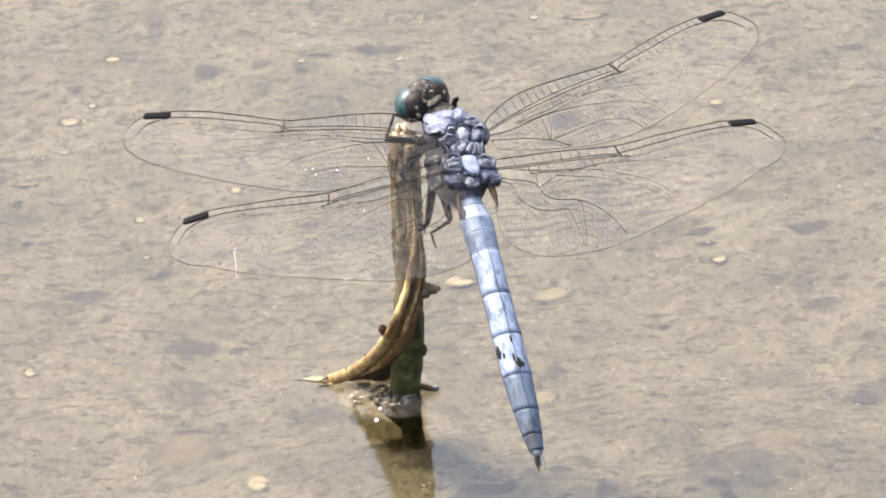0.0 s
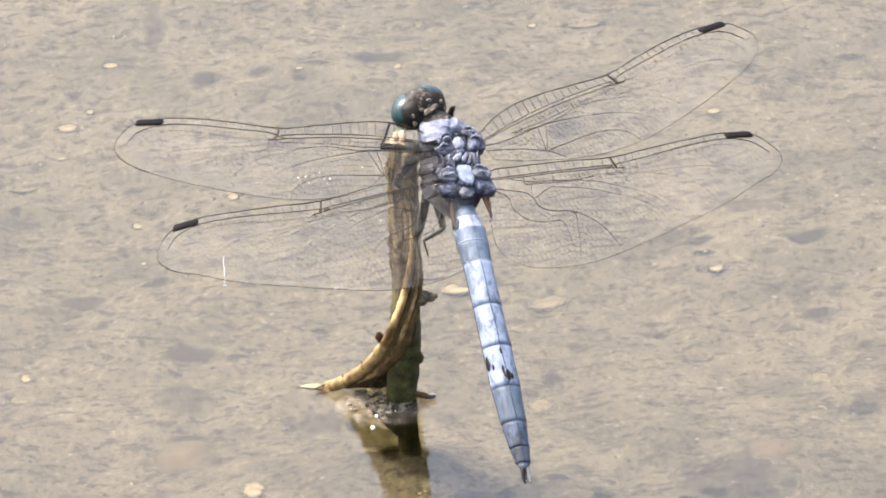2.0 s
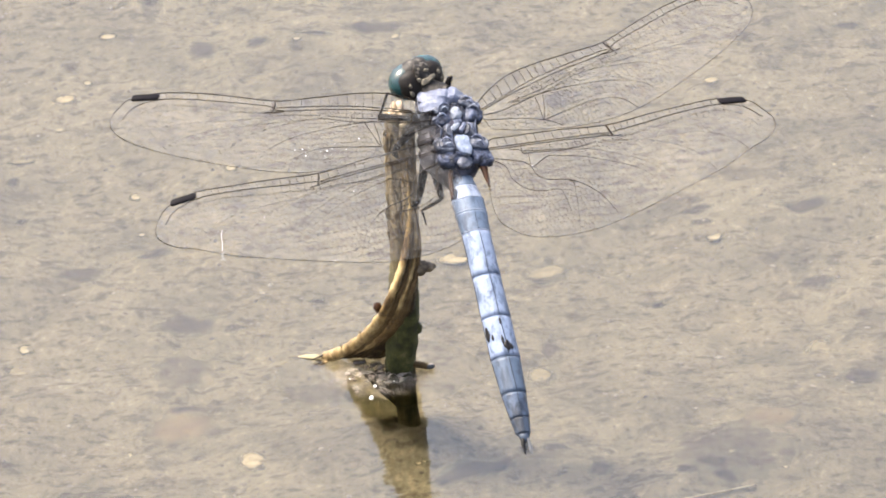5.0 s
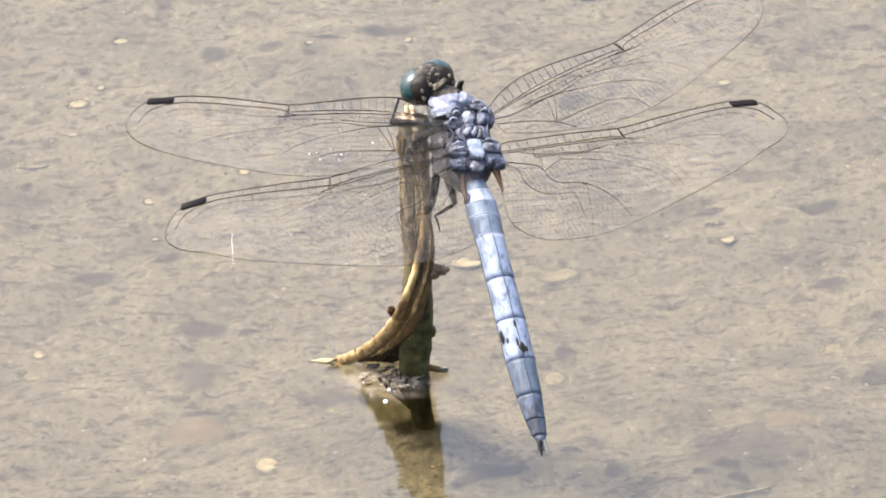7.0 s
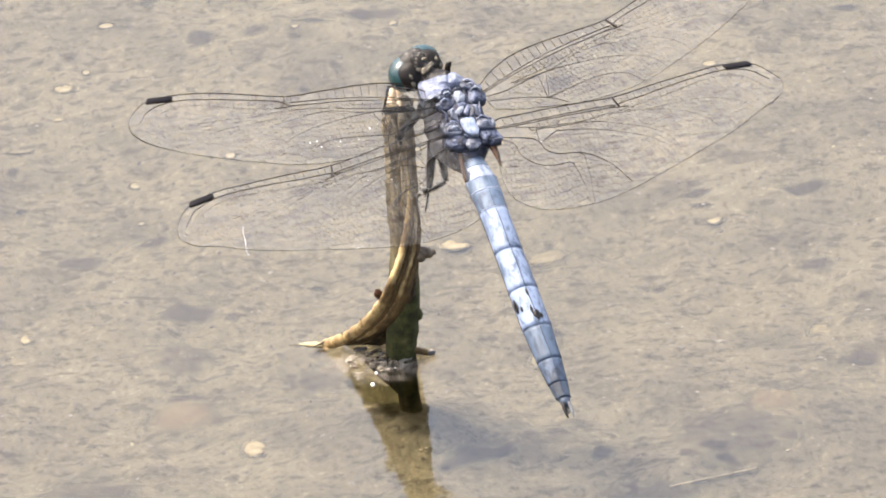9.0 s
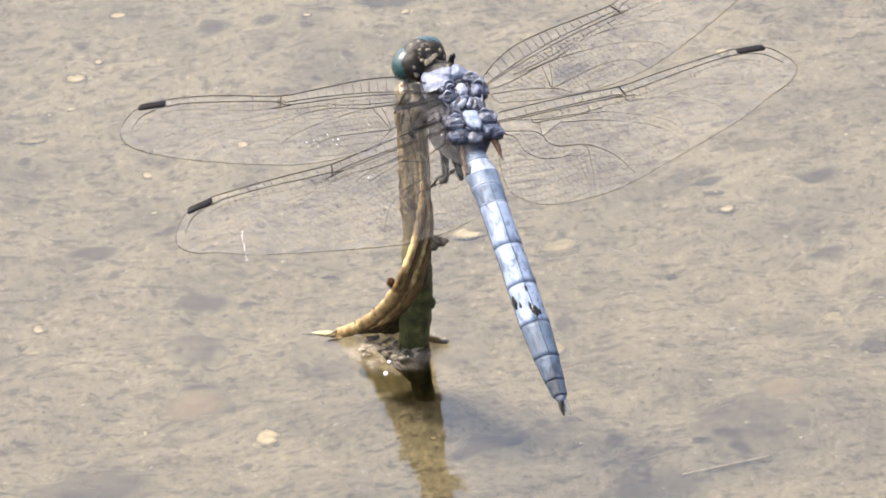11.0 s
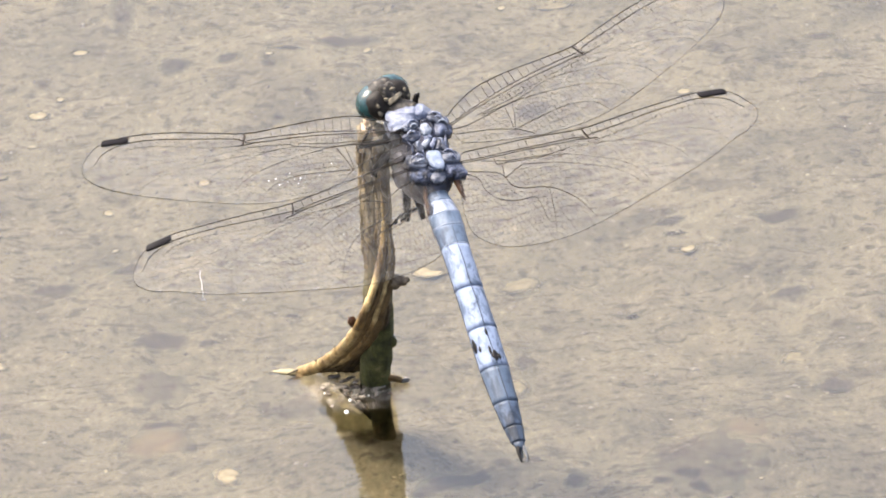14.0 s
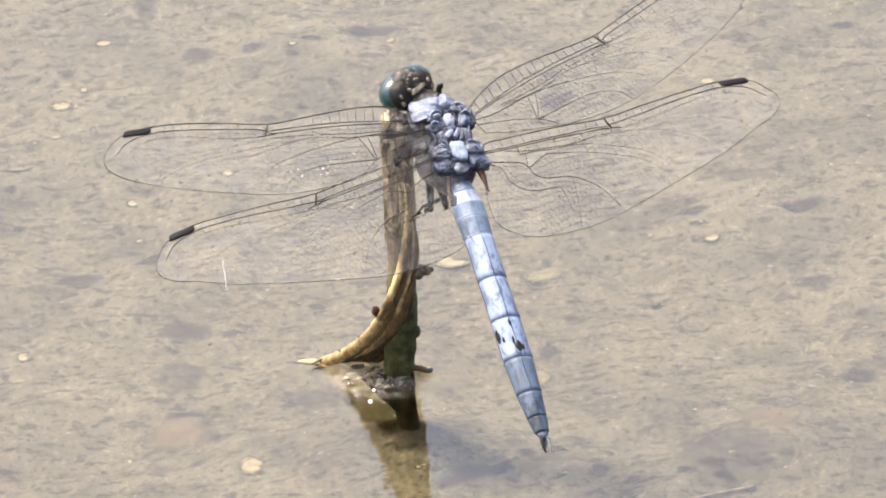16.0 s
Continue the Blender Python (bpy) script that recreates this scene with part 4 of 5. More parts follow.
    # main veins and rim
    main = [([lift((p.x, p.y), 0.03) for p in spline([(a, b, 0) for a, b in line], 6)], 0.066 if name in ("subcosta", "radius") else 0.052 if name in ("triangle", "arculus", "media", "cubitus") else 0.041) for name, line in veins.items()]
    fine = []
    for line, r in main[2:]:          # the branches thin out towards the tip
        for lo, hi, k in ((-9, 10, 1.3), (9.5, 14, 1.0), (13.5, 19, 0.72), (18.5, 99, 0.5)):
            run = [q for q in line if lo <= q[0] < hi]
            if len(run) > 1:
                fine.append((run, r * k))
    main = main[:2]
    for v in (-0.4, 0.1, 0.7):          # roots of the veins, reaching into the hinges
        main.append(([lift((-1.6, 0.3 + 0.5 * v), -0.2), lift((-0.7, 0.2 + 0.7 * v), -0.05), lift((0.3, v), 0.02)], 0.075))
    costa = [lift(p, 0.03) for p in poly]
    cut = next(i for i, p in enumerate(poly) if p[0] >= edge_tip(edge) - 3.0)
    main.append((costa[:cut + 1], 0.075))
    tail = next(i for i, p in enumerate(poly) if i > cut and p[0] < edge_tip(edge) - 3.5)
    main.append((costa[cut:tail + 1], 0.058))
    fine.append((costa[tail:] + costa[:1], 0.042))
    k = nodus
    lv = min(((abs(q[0] - k), q[1]) for q in poly if q[1] < 1.2))[1]
    main.append(([lift((k, lv), 0.04), lift((k + 0.1, (lv + at_u(rad, k)) / 2), 0.04), lift((k + 0.5, at_u(rad, k) + 0.35), 0.04)], 0.13))
    main.append(([lift((k - 0.9, at_u(rad, k) + 0.15), 0.04), lift((k + 0.5, at_u(rad, k) + 0.35), 0.04), lift((k + 1.5, at_u(rad, k) + 0.45), 0.04)], 0.07))
    return film, strips(net), strips(main + rungs), strips(fine), fold


def edge_tip(edge):
    return max(u for u, _ in edge)


def stigma_geometry(u0, length, v0, width, fold, slope):
    """The dark cell near the tip, a slanting bar with rounded ends."""
    top, low = [], []
    for j in range(24):
        a = 2 * math.pi * j / 24
        c, s = math.cos(a), math.sin(a)
        x = abs(c) ** 0.25 * math.copysign(length / 2, c)
        y = abs(s) ** 0.55 * math.copysign(width / 2, s)
        u, v = u0 + x + y * 0.35, v0 + y + slope * x
        top.append((u, -v, fold(u, v) + 0.13))
        low.append((u, -v, fold(u, v) - 0.08))
    return rings([low, top, [((p[0] - u0) * 0.9 + u0, (p[1] + v0) * 0.8 - v0, p[2] + 0.05) for p in top]])


def mirror(geo):
    return [(-x, y, z) for x, y, z in geo[0]], [tuple(reversed(f)) for f in geo[1]]


ROOTS = {"right_fore": (2.9, 0.6, -0.8), "left_fore": (-2.2, 0.7, -1.0), "right_hind": (3.3, -3.8, -1.6), "left_hind": (-2.1, -3.4, -1.8)}
fly = thing("dragonfly", "powder-blue dragonfly with teal eyes perched on a broken stem", "dragonfly")
moving = {}
NEAR = 1 - LEAN / 2000          # it sits on the leaning top of the stem
fly.scale = (NEAR, NEAR, NEAR)


def wings():
    for kind, edge, veins, nodus, seed, st in (("fore", FORE_EDGE, FORE_VEINS, 19.6, 3, (35.4, 0.12, 0.12)), ("hind", HIND_EDGE, HIND_VEINS, 15.9, 8, (33.0, 0.08, 0.11))):
        film, net, main, fine, fold = wing_geometry(edge, veins, nodus, seed)
        mark = stigma_geometry(st[0], 3.4, st[1] + 0.06, 0.92, fold, st[2])
        for side in ("right", "left"):
            flip = mirror if side == "left" else (lambda g: g)
            w = part(kind + "_wing", flip(film), FILM, fly, "clear glassy wing with dark veins")
            part("vein_net", flip(net), NET, w, "fine brown net of veins", False)
            part("front_rib", flip(main), VEIN, w, "dark brown ribs and rungs of the front edge", False)
            part("vein_lattice", flip(fine), FINE_VEIN, w, "pale brown branching veins", False)
            part("pterostigma", flip(mark), STIGMA, w, "black mark near the wing tip")
            if (side, kind) == ("left", "hind"):
                for line in TEARS:
                    part("crease", strips([([(-u, -v, fold(u, v) + 0.05) for u, v in line], 0.03)]), FACE, w, "bright crease near the hind edge", False)
            if side == "left" or kind == "hind":
                specks = []
                for u, v in GLINTS[kind] if side == "left" else [(4.6, 3.5), (4.9, 3.7)]:
                    k = 0.018 + 0.085 * (noise.noise(Vector((u * 7.3, v * 5.7, 1))) * 0.5 + 0.5) ** 2.5
                    specks.append(blob((-u if side == "left" else u, -v, fold(u, v) + 0.06), (k * 1.4, k, k * 0.7), (0, 0, u * 50), nu=8, nv=5))
                part("dew_speck", joined(*specks), GLINT_WHITE, w, "tiny white specks that imitate sun glints on the film")
            moving[side + "_" + kind] = w


wings()


def section(y, x0, zc, half, height, n=28, ridge=0.18, keel=0.0):
    """A ring of the body: rounded below, slightly roofed along the back."""
    lp = []
    for j in range(n):
        a = 2 * math.pi * j / n
        c, s = math.cos(a), math.sin(a)
        x = abs(c) ** 0.9 * math.copysign(half, c)
        z = height * s
        if s > 0:
            z = height * (s * (1 - ridge) + ridge * (1 - abs(c)))
        lp.append((x0 + x, y, zc + z))
    return lp


# along the body: y, half width, centre height
ABDOMEN = [(-6.8, 1.3, -3.1), (-8.6, 1.6, -2.75), (-10.5, 1.95, -2.4), (-12.3, 1.93, -2.15), (-15.0, 1.75, -1.85), (-20.9, 1.72, -1.45), (-26.5, 1.78, -1.1), (-31.9, 1.78, -0.8), (-36.6, 1.5, -0.5), (-39.9, 1.15, -0.25), (-41.9, 0.85, -0.1)]


def along(y):
    for (a, w1, z1), (b, w2, z2) in zip(ABDOMEN, ABDOMEN[1:]):
        if b <= y <= a:
            f = (a - y) / (a - b)
            return w1 + (w2 - w1) * f, z1 + (z2 - z1) * f
    return ABDOMEN[-1][1:] if y < -40 else ABDOMEN[0][1:]


def abdomen():
    cuts = [-6.9, -8.6, -10.5, -12.3, -15.0, -20.9, -26.5, -31.9, -36.6, -39.9, -41.9]
    mats = [ABDOMEN_DULL, ABDOMEN_WHITE, ABDOMEN_DULL, ABDOMEN_DULL, ABDOMEN_PALE, ABDOMEN_PALE, ABDOMEN_PALE, ABDOMEN_MID, ABDOMEN_SLATE, ABDOMEN_DARK]
    for i, (y0, y1) in enumerate(zip(cuts, cuts[1:])):
        loops = []
        for k in range(9):
            f = k / 8
            y = y0 + (y1 - y0) * f
            w, z = along(y)
            swell = 1.015 - 0.015 * math.sin(math.pi * f) + (0.025 * f ** 5 - 0.02 * (1 - f) ** 6) * (1 if i > 3 else 0.25)
            loops.append(section(y, 0, z, w * swell, w * 0.78 * swell))
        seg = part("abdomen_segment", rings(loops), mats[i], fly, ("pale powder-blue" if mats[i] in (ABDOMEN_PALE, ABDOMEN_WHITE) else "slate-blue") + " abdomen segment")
        w, z = along(y1)
        if i > 0:
            thick = 0.05 if i > 3 else 0.09
            part("joint_ring", rings([section(y1 + 0.05 + d, 0, z, w * k, w * 0.785 * k) for d, k in ((thick, 1.016), (0.0, 1.024 if i < 4 else 1.018), (-0.04, 1.008))]), SEAM if i > 3 else RIM_PALE, seg, "" if i > 3 else "pale rim of the segment")
        # ridge line down the back
        ridge = []
        for k in range(9):
            y = y0 + (y1 - y0) * (0.03 + 0.94 * k / 8)
            ww, zz = along(y)
            f = k / 8
            swell = 1.015 - 0.015 * math.sin(math.pi * f) + 0.025 * f ** 5 - 0.02 * (1 - f) ** 6
            ridge.append((0.04 * math.sin(y), y, zz + ww * 0.78 * swell - 0.005))
        if i > 2:
            part("back_ridge", tube(ridge, 0.055 if i > 3 else 0.04, 6), SEAM, seg)
        # thin dark edge on either side
        for sgn in (1, -1):
            line = []
            for k in range(7):
                y = y0 + (y1 - y0) * (0.02 + 0.96 * k / 6)
                ww, zz = along(y)
                line.append((sgn * ww * 1.0, y, zz - 0.12))
            if i > 3:
                part("side_edge", tube(line, 0.08, 6), SEAM, seg)
        if i == 1:
            part("side_blotch", patch(2.62, -8.7, -10.4, 0.2), SEAM, seg, "dark blotch on the flank")
        if i == 6:       # rubbed bare patches
            for (ang, ylo, yhi, wide) in ((2.8, -27.7, -29.6, 0.19), (2.35, -28.9, -29.7, 0.07), (1.5, -29.9, -31.3, 0.15), (1.72, -29.2, -30.4, 0.05), (1.25, -30.4, -31.2, 0.09), (1.62, -26.9, -27.8, 0.05)):
                geo = patch(ang, ylo, yhi, wide)
                part("bare_patch", geo, BLACK, seg, "dark patch rubbed bare of bloom")
    # anal appendages
    tip = part("abdomen_tip", rings([section(-41.9 - 0.5 * k, 0, -0.05, 0.75 - 0.13 * k, 0.55 - 0.08 * k, 16) for k in range(3)]), ABDOMEN_DARK, fly, "dark last abdomen segment")
    for sgn in (1, -1):
        part("cercus", tube(spline([(sgn * 0.28, -42.6, 0.1), (sgn * 0.42, -43.6, 0.1), (sgn * 0.36, -44.7, 0.2)], 4), [0.26, 0.27, 0.27, 0.25, 0.22, 0.2, 0.17, 0.13, 0.06], 8), PALE_TIP if sgn > 0 else BLACK, tip, "pale claspers" if sgn > 0 else "dark claspers")
    part("lower_clasper", tube([(0, -42.6, -0.25), (0, -43.4, -0.2), (0, -44.0, -0.1)], [0.25, 0.2, 0.08], 8), PALE_TIP, tip)


def patch(ang, y0, y1, wide):
    """A ragged thin flake on the abdomen's back, following its surface."""
    rows, n = [], 9
    for k in range(n):
        f = k / (n - 1)
        y = y0 + (y1 - y0) * f
        w, z = along(y)
        half = wide * (0.35 + math.sin(math.pi * f)) * (1 + 0.5 * noise.noise(Vector((y * 3, ang * 5, 0))))
        row = []
        for d in (-1, -0.33, 0.33, 1):
            a = ang + d * half
            c, s = math.cos(a), math.sin(a)
            zz = w * 0.80 * (s * 0.82 + 0.18 * (1 - abs(c)))
            row.append((abs(c) ** 0.9 * math.copysign(w * 1.03, c), y, z + zz + 0.06))
        rows.append(row)
    top = [p for r in rows for p in r]
    low = [(p[0], p[1], p[2] - 0.12) for p in top]
    m = len(top)
    faces = []
    for i in range(n - 1):
        for j in range(3):
            q = (i * 4 + j, i * 4 + j + 1, i * 4 + j + 5, i * 4 + j + 4)
            faces += [q, tuple(reversed([v + m for v in q]))]
    rim = [i * 4 for i in range(n)] + [(n - 1) * 4 + j for j in (1, 2, 3)] + [i * 4 + 3 for i in range(n - 2, -1, -1)] + [2, 1]
    faces += [(rim[i], rim[(i + 1) % len(rim)], rim[(i + 1) % len(rim)] + m, rim[i] + m) for i in range(len(rim))]
    return top + low, faces


abdomen()


def sclerite(at, size, turn, curl=0.0, seed=0, crease=0.45, ragged=0.26):
    """A domed plate of the shell with an uneven outline; curl: depth of the groove that follows its rim."""
    rot = Euler((radians(-8), 0, radians(turn))).to_matrix()
    loops, n = [], 56
    for r in (1.06, 1.02, 0.98, 0.94, 0.9, 0.85, 0.8, 0.75, 0.7, 0.64, 0.58, 0.5, 0.42, 0.32, 0.2, 0.08):
        lp = []
        for j in range(n):
            a = 2 * math.pi * j / n
            c, s = math.cos(a), math.sin(a)
            k = (abs(c) ** 2.6 + abs(s) ** 2.6) ** (-1 / 2.6) * (1 + ragged * noise.noise(Vector((c * 1.3, s * 1.3, seed * 2.7))) + 0.12 * noise.noise(Vector((c * 3.2, s * 3.2, seed * 1.3))))
            h = -2.2 if r > 1.03 else 0.85 * max(0, 1 - min(1, r) ** 2.6) ** 0.85
            h -= curl * math.exp(-((r - 0.68) / 0.1) ** 2) * (0.65 + 0.5 * math.sin(a + seed))
            h += 0.3 * noise.noise(Vector((c * r * 1.6, s * r * 1.6, seed * 1.9))) + 0.14 * noise.noise(Vector((c * r * 4.5, s * r * 4.5, seed * 0.7)))
            h -= crease * max(0.0, 1 - abs(noise.noise(Vector((c * r * 1.5 + 4, s * r * 1.5, seed * 3.3)))) / 0.09)        # creases
            lp.append(Vector(at) + rot @ Vector((c * k * r * size[0], s * k * r * size[1], h * size[2] * 0.72)))
        loops.append(lp)
    return rings(loops)


def between(table, y):
    """Straight steps through rows (y, values...), y falling."""
    for r0, r1 in zip(table, table[1:]):
        if r1[0] <= y <= r0[0]:
            f = (r0[0] - y) / (r0[0] - r1[0])
            return [p + (q - p) * f for p, q in zip(r0[1:], r1[1:])]
    return list(table[-1][1:] if y < table[-1][0] else table[0][1:])


def shield(body):
    """The dark hollow back between the wings, on which the pale plates sit."""
    # y, left edge, right edge, height of the crown
    outline = [(2.6, -2.6, 1.7, -0.6), (1.2, -2.7, 2.6, -0.35), (-0.5, -2.75, 2.95, -0.35), (-2.0, -2.6, 2.8, -0.5), (-3.5, -2.8, 3.2, -0.75), (-4.9, -2.95, 3.4, -1.1), (-6.0, -2.3, 2.5, -1.4), (-7.4, -1.3, 1.5, -1.8)]
    ys, nx = [2.55 - 0.12 * i for i in range(83)], 44
    verts = []
    for y in ys:
        x0, x1, crown = between(outline, y)
        for j in range(nx):
            f = j / (nx - 1)
            x = x0 + (x1 - x0) * f
            q = Vector((x * 1.5, y * 1.5, 3.0))
            verts.append((x, y, crown - 1.1 * abs(2 * f - 1) ** 2.5 + 0.16 * noise.noise(q) + 0.06 * noise.noise(q * 3)))
    faces = [(i * nx + j, (i + 1) * nx + j, (i + 1) * nx + j + 1, i * nx + j + 1) for i in range(len(ys) - 1) for j in range(nx - 1)]
    part("back_shield", (verts, faces), HOLLOW, body, "dark slate hollow between the wing hinges")


def collar(body):
    """The broad smooth front plate, notched behind where the pale back plates begin."""
    # y, left edge, right edge, height of the crown
    outline = [(4.05, -3.1, 0.3, -0.85), (3.7, -3.7, 0.9, -0.35), (3.1, -4.0, 1.6, 0.0), (2.4, -4.1, 2.2, 0.2), (1.7, -4.1, 2.6, 0.2), (1.0, -4.0, 2.7, 0.1), (0.4, -3.9, 2.6, -0.1)]
    n, nx, verts = 46, 60, []
    for i in range(n):
        for j in range(nx):
            f = j / (nx - 1)
            y = 4.05 - 3.2 * i / (n - 1)
            x0, x1, crown = between(outline, y)
            x = x0 + (x1 - x0) * f
            notch = max(0.0, 1 - abs(x - 0.0) / 1.5) * max(0.0, (2.35 - y) / 1.5)        # falls away into the hollow
            side = (x + 0.6) / (2.6 if x > -0.6 else 3.4)
            fold = 0.10 * math.exp(-((x - 0.1 - 0.5 * (y - 2.2)) / 0.16) ** 2) - 0.10 * math.exp(-((x + 0.75 - 0.35 * (y - 2)) / 0.2) ** 2) + 0.09 * math.exp(-((y - 1.9 - 0.35 * abs(x)) / 0.16) ** 2)
            q = Vector((x * 1.2, y * 1.2, 5.0))
            verts.append((x, y, crown - 1.35 * abs(side) ** 2.2 - 2.2 * notch ** 1.5 + fold * max(0.0, 1 - abs(side)) * 1.4 + 0.09 * noise.noise(q) + 0.03 * noise.noise(q * 4)))
    faces = [(i * nx + j, (i + 1) * nx + j, (i + 1) * nx + j + 1, i * nx + j + 1) for i in range(n - 1) for j in range(nx - 1)]
    low = len(verts)
    rim = [j for j in range(nx)] + [i * nx + nx - 1 for i in range(1, n)] + [(n - 1) * nx + j for j in range(nx - 2, -1, -1)] + [i * nx for i in range(n - 2, 0, -1)]
    verts += [(verts[i][0] * 0.97, verts[i][1], verts[i][2] - 1.4) for i in rim]
    faces += [(rim[(k + 1) % len(rim)], rim[k], low + k, low + (k + 1) % len(rim)) for k in range(len(rim))]
    part("collar", (verts, faces), MANTLE, body, "smooth lilac-grey front plate")


def thorax():
    rows = [(4.1, 1.2, -2.8, 1.0), (3.5, 2.2, -3.1, 1.7), (2.6, 2.9, -3.5, 2.3), (1.2, 3.3, -4.1, 3.0), (-0.8, 3.5, -4.6, 3.6), (-3.0, 3.4, -4.8, 3.55), (-4.9, 2.9, -4.6, 3.0), (-6.5, 2.2, -4.1, 2.1), (-7.9, 1.4, -3.5, 1.4)]
    lean = Matrix.Rotation(radians(10), 4, "Z")
    loops = []
    for y, w, zc, h in rows:
        loops.append([tuple(lean @ Vector(p)) if y > -3 else p for p in section(y, -0.15, zc, w, h, 30, 0.05)])
    body = part("thorax", rings(loops), THORAX, fly, "grey-violet thorax with pale bloom")
    collar(body)
    part("neck", tube(spline([(-1.0, 2.8, -1.7), (-1.9, 3.8, -1.7), (-2.6, 4.9, -1.6)], 4), [2.2, 2.1, 2.0, 1.9, 1.75, 1.6, 1.45, 1.3, 1.0], 16, 0.75, 0.03), HEAD_BROWN, body, "mottled brown neck")
    shield(body)
    chalk = "chalk-white back plate"
    plates = [((0.09, 0.12, 0.0), (0.60, 0.72, 0.42), 0, PLATE, 0.0, chalk), ((0.1, -0.8, -0.2), (0.5, 0.36, 0.32), 0, COLLAR, 0.0, ""), ((-0.3, -1.55, -0.22), (0.62, 0.36, 0.34), 40, PLATE, 0.1, ""), ((0.62, -1.6, -0.28), (0.3, 0.7, 0.34), -34, COLLAR, 0.1, ""),
              ((0.22, -3.8, -0.3), (0.82, 1.3, 0.42), 4, BLUE_PLATE, 0.0, "long chalky blue back plate"), ((0.16, -5.75, -0.95), (0.92, 0.78, 0.42), 0, GREY_PLATE, 0.12, "grey hind plate")]
    for k, (at, size, turn, mat, curl, lab) in enumerate(plates):
        part("back_plate", sclerite(at, (size[0] * 1.05, size[1] * 1.06, size[2]), turn, curl, k + 2, 0.12), mat, body, lab)
    hinges = [((-1.55, 1.05, -0.2), (0.9, 0.56, 0.5), 24, GREY_PLATE, 0.5), ((-1.75, -0.25, -0.5), (0.88, 0.62, 0.5), 8, HINGE, 0.25), ((1.75, 1.62, -0.25), (1.0, 0.55, 0.55), -32, GREY_PLATE, 0.5), ((2.3, 0.3, -0.55), (0.98, 1.08, 0.7), -14, HINGE, 0.15),
              ((-1.25, -1.7, -0.55), (0.42, 0.75, 0.4), 8, GREY_PLATE, 0.1), ((-1.75, -3.55, -0.7), (1.02, 0.78, 0.55), -10, GREY_PLATE, 0.45), ((-1.5, -5.05, -1.15), (1.12, 0.95, 0.65), 6, HINGE, 0.15), ((1.5, -1.8, -0.5), (0.6, 0.8, 0.45), -14, GREY_PLATE, 0.1),
              ((2.25, -3.45, -0.75), (1.0, 0.74, 0.55), -24, GREY_PLATE, 0.5), ((2.4, -4.95, -1.2), (1.15, 1.05, 0.7), -8, HINGE, 0.15)]
    for k, (at, size, turn, mat, curl) in enumerate(hinges):
        part("wing_hinge", sclerite(at, (size[0] * 1.16, size[1] * 1.17, size[2] * 0.95), turn, curl, k + 11, 0.3, 0.45), mat, body, "steel-blue wing hinge" if mat is HINGE else "ringed lilac wing hinge")
    # narrow ridges that tie the plates together
    ridges = [((-1.0, 0.9), (-0.55, 0.2), (-0.75, -0.7), 0.13), ((1.0, 1.2), (0.95, 0.2), (1.15, -0.8), 0.14), ((-0.6, -1.2), (-0.95, -2.3), (-0.8, -3.2), 0.12), ((0.95, -1.4), (1.25, -2.6), (1.1, -3.6), 0.12), ((-0.75, -4.6), (-0.3, -5.0), (0.2, -5.1), 0.13), ((1.3, -4.3), (0.9, -4.95), (0.3, -5.15), 0.13),
              ((-2.5, 0.5), (-2.0, 0.35), (-1.2, 0.4), 0.12), ((-2.5, -1.0), (-2.1, -1.8), (-2.3, -2.8), 0.14), ((2.4, -0.8), (2.1, -1.9), (2.3, -2.7), 0.13), ((-0.3, 1.55), (0.1, 1.35), (0.6, 1.5), 0.14)]
    for k, (a, b, c, r) in enumerate(ridges):
        part("back_ridge", tube(spline([(a[0], a[1], -0.42 + 0.07 * min(0, a[1])), (b[0], b[1], -0.3 + 0.1 * min(0, b[1])), (c[0], c[1], -0.42 + 0.1 * min(0, c[1]))], 5), [r * (0.4 + math.sin(math.pi * i / 10)) for i in range(11)], 7, 0.8, 0.25, k), (GREY_PLATE, HINGE, COLLAR)[k % 3], body)
    # pale curled rims on the hinges
    for k, (x, y, z, turn, long) in enumerate(((-1.5, 1.1, 0.22, 20, 0.85), (-1.35, 0.72, 0.2, 8, 0.5), (1.75, 1.7, 0.22, -30, 0.95), (1.95, 1.3, 0.12, -25, 0.6), (2.35, 0.75, 0.05, -10, 0.7), (-1.8, -0.05, -0.05, 10, 0.6), (-1.7, -3.2, -0.25, -6, 0.8), (-1.55, -3.85, -0.3, 4, 0.6),
                                             (2.2, -3.1, -0.3, -20, 0.8), (2.3, -3.8, -0.38, -14, 0.65), (-1.3, -1.6, -0.18, 70, 0.5), (1.5, -1.6, -0.15, -70, 0.55))):
        c, si = math.cos(radians(turn)), math.sin(radians(turn))
        line = [(x + long * (c * a - si * b), y + long * (si * a + c * b), z - 0.25 * abs(a) ** 2) for a, b in ((-1.0, -0.25), (-0.5, 0.2), (0.1, 0.3), (0.65, 0.05), (0.95, -0.4))]
        part("hinge_rim", tube(spline(line, 4), [0.03 + 0.12 * math.sin(math.pi * (i + 1) / 18) * (1 + 0.3 * math.sin(i * 1.3 + k)) for i in range(17)], 7, 0.8, 0.15, k + 60), (COLLAR, PLATE, MANTLE)[k % 3], body, "pale curled rim of the hinge")
    # side plates with dark sutures
    for k, (y, z) in enumerate(((1.0, -3.6), (-1.6, -4.2), (-3.9, -4.3))):
        part("side_plate", blob((-3.0, y, z), (0.75, 1.15, 2.1), (18, 0, 10), 2.4, 0.2, k + 1), THORAX, body, "grey side plate")
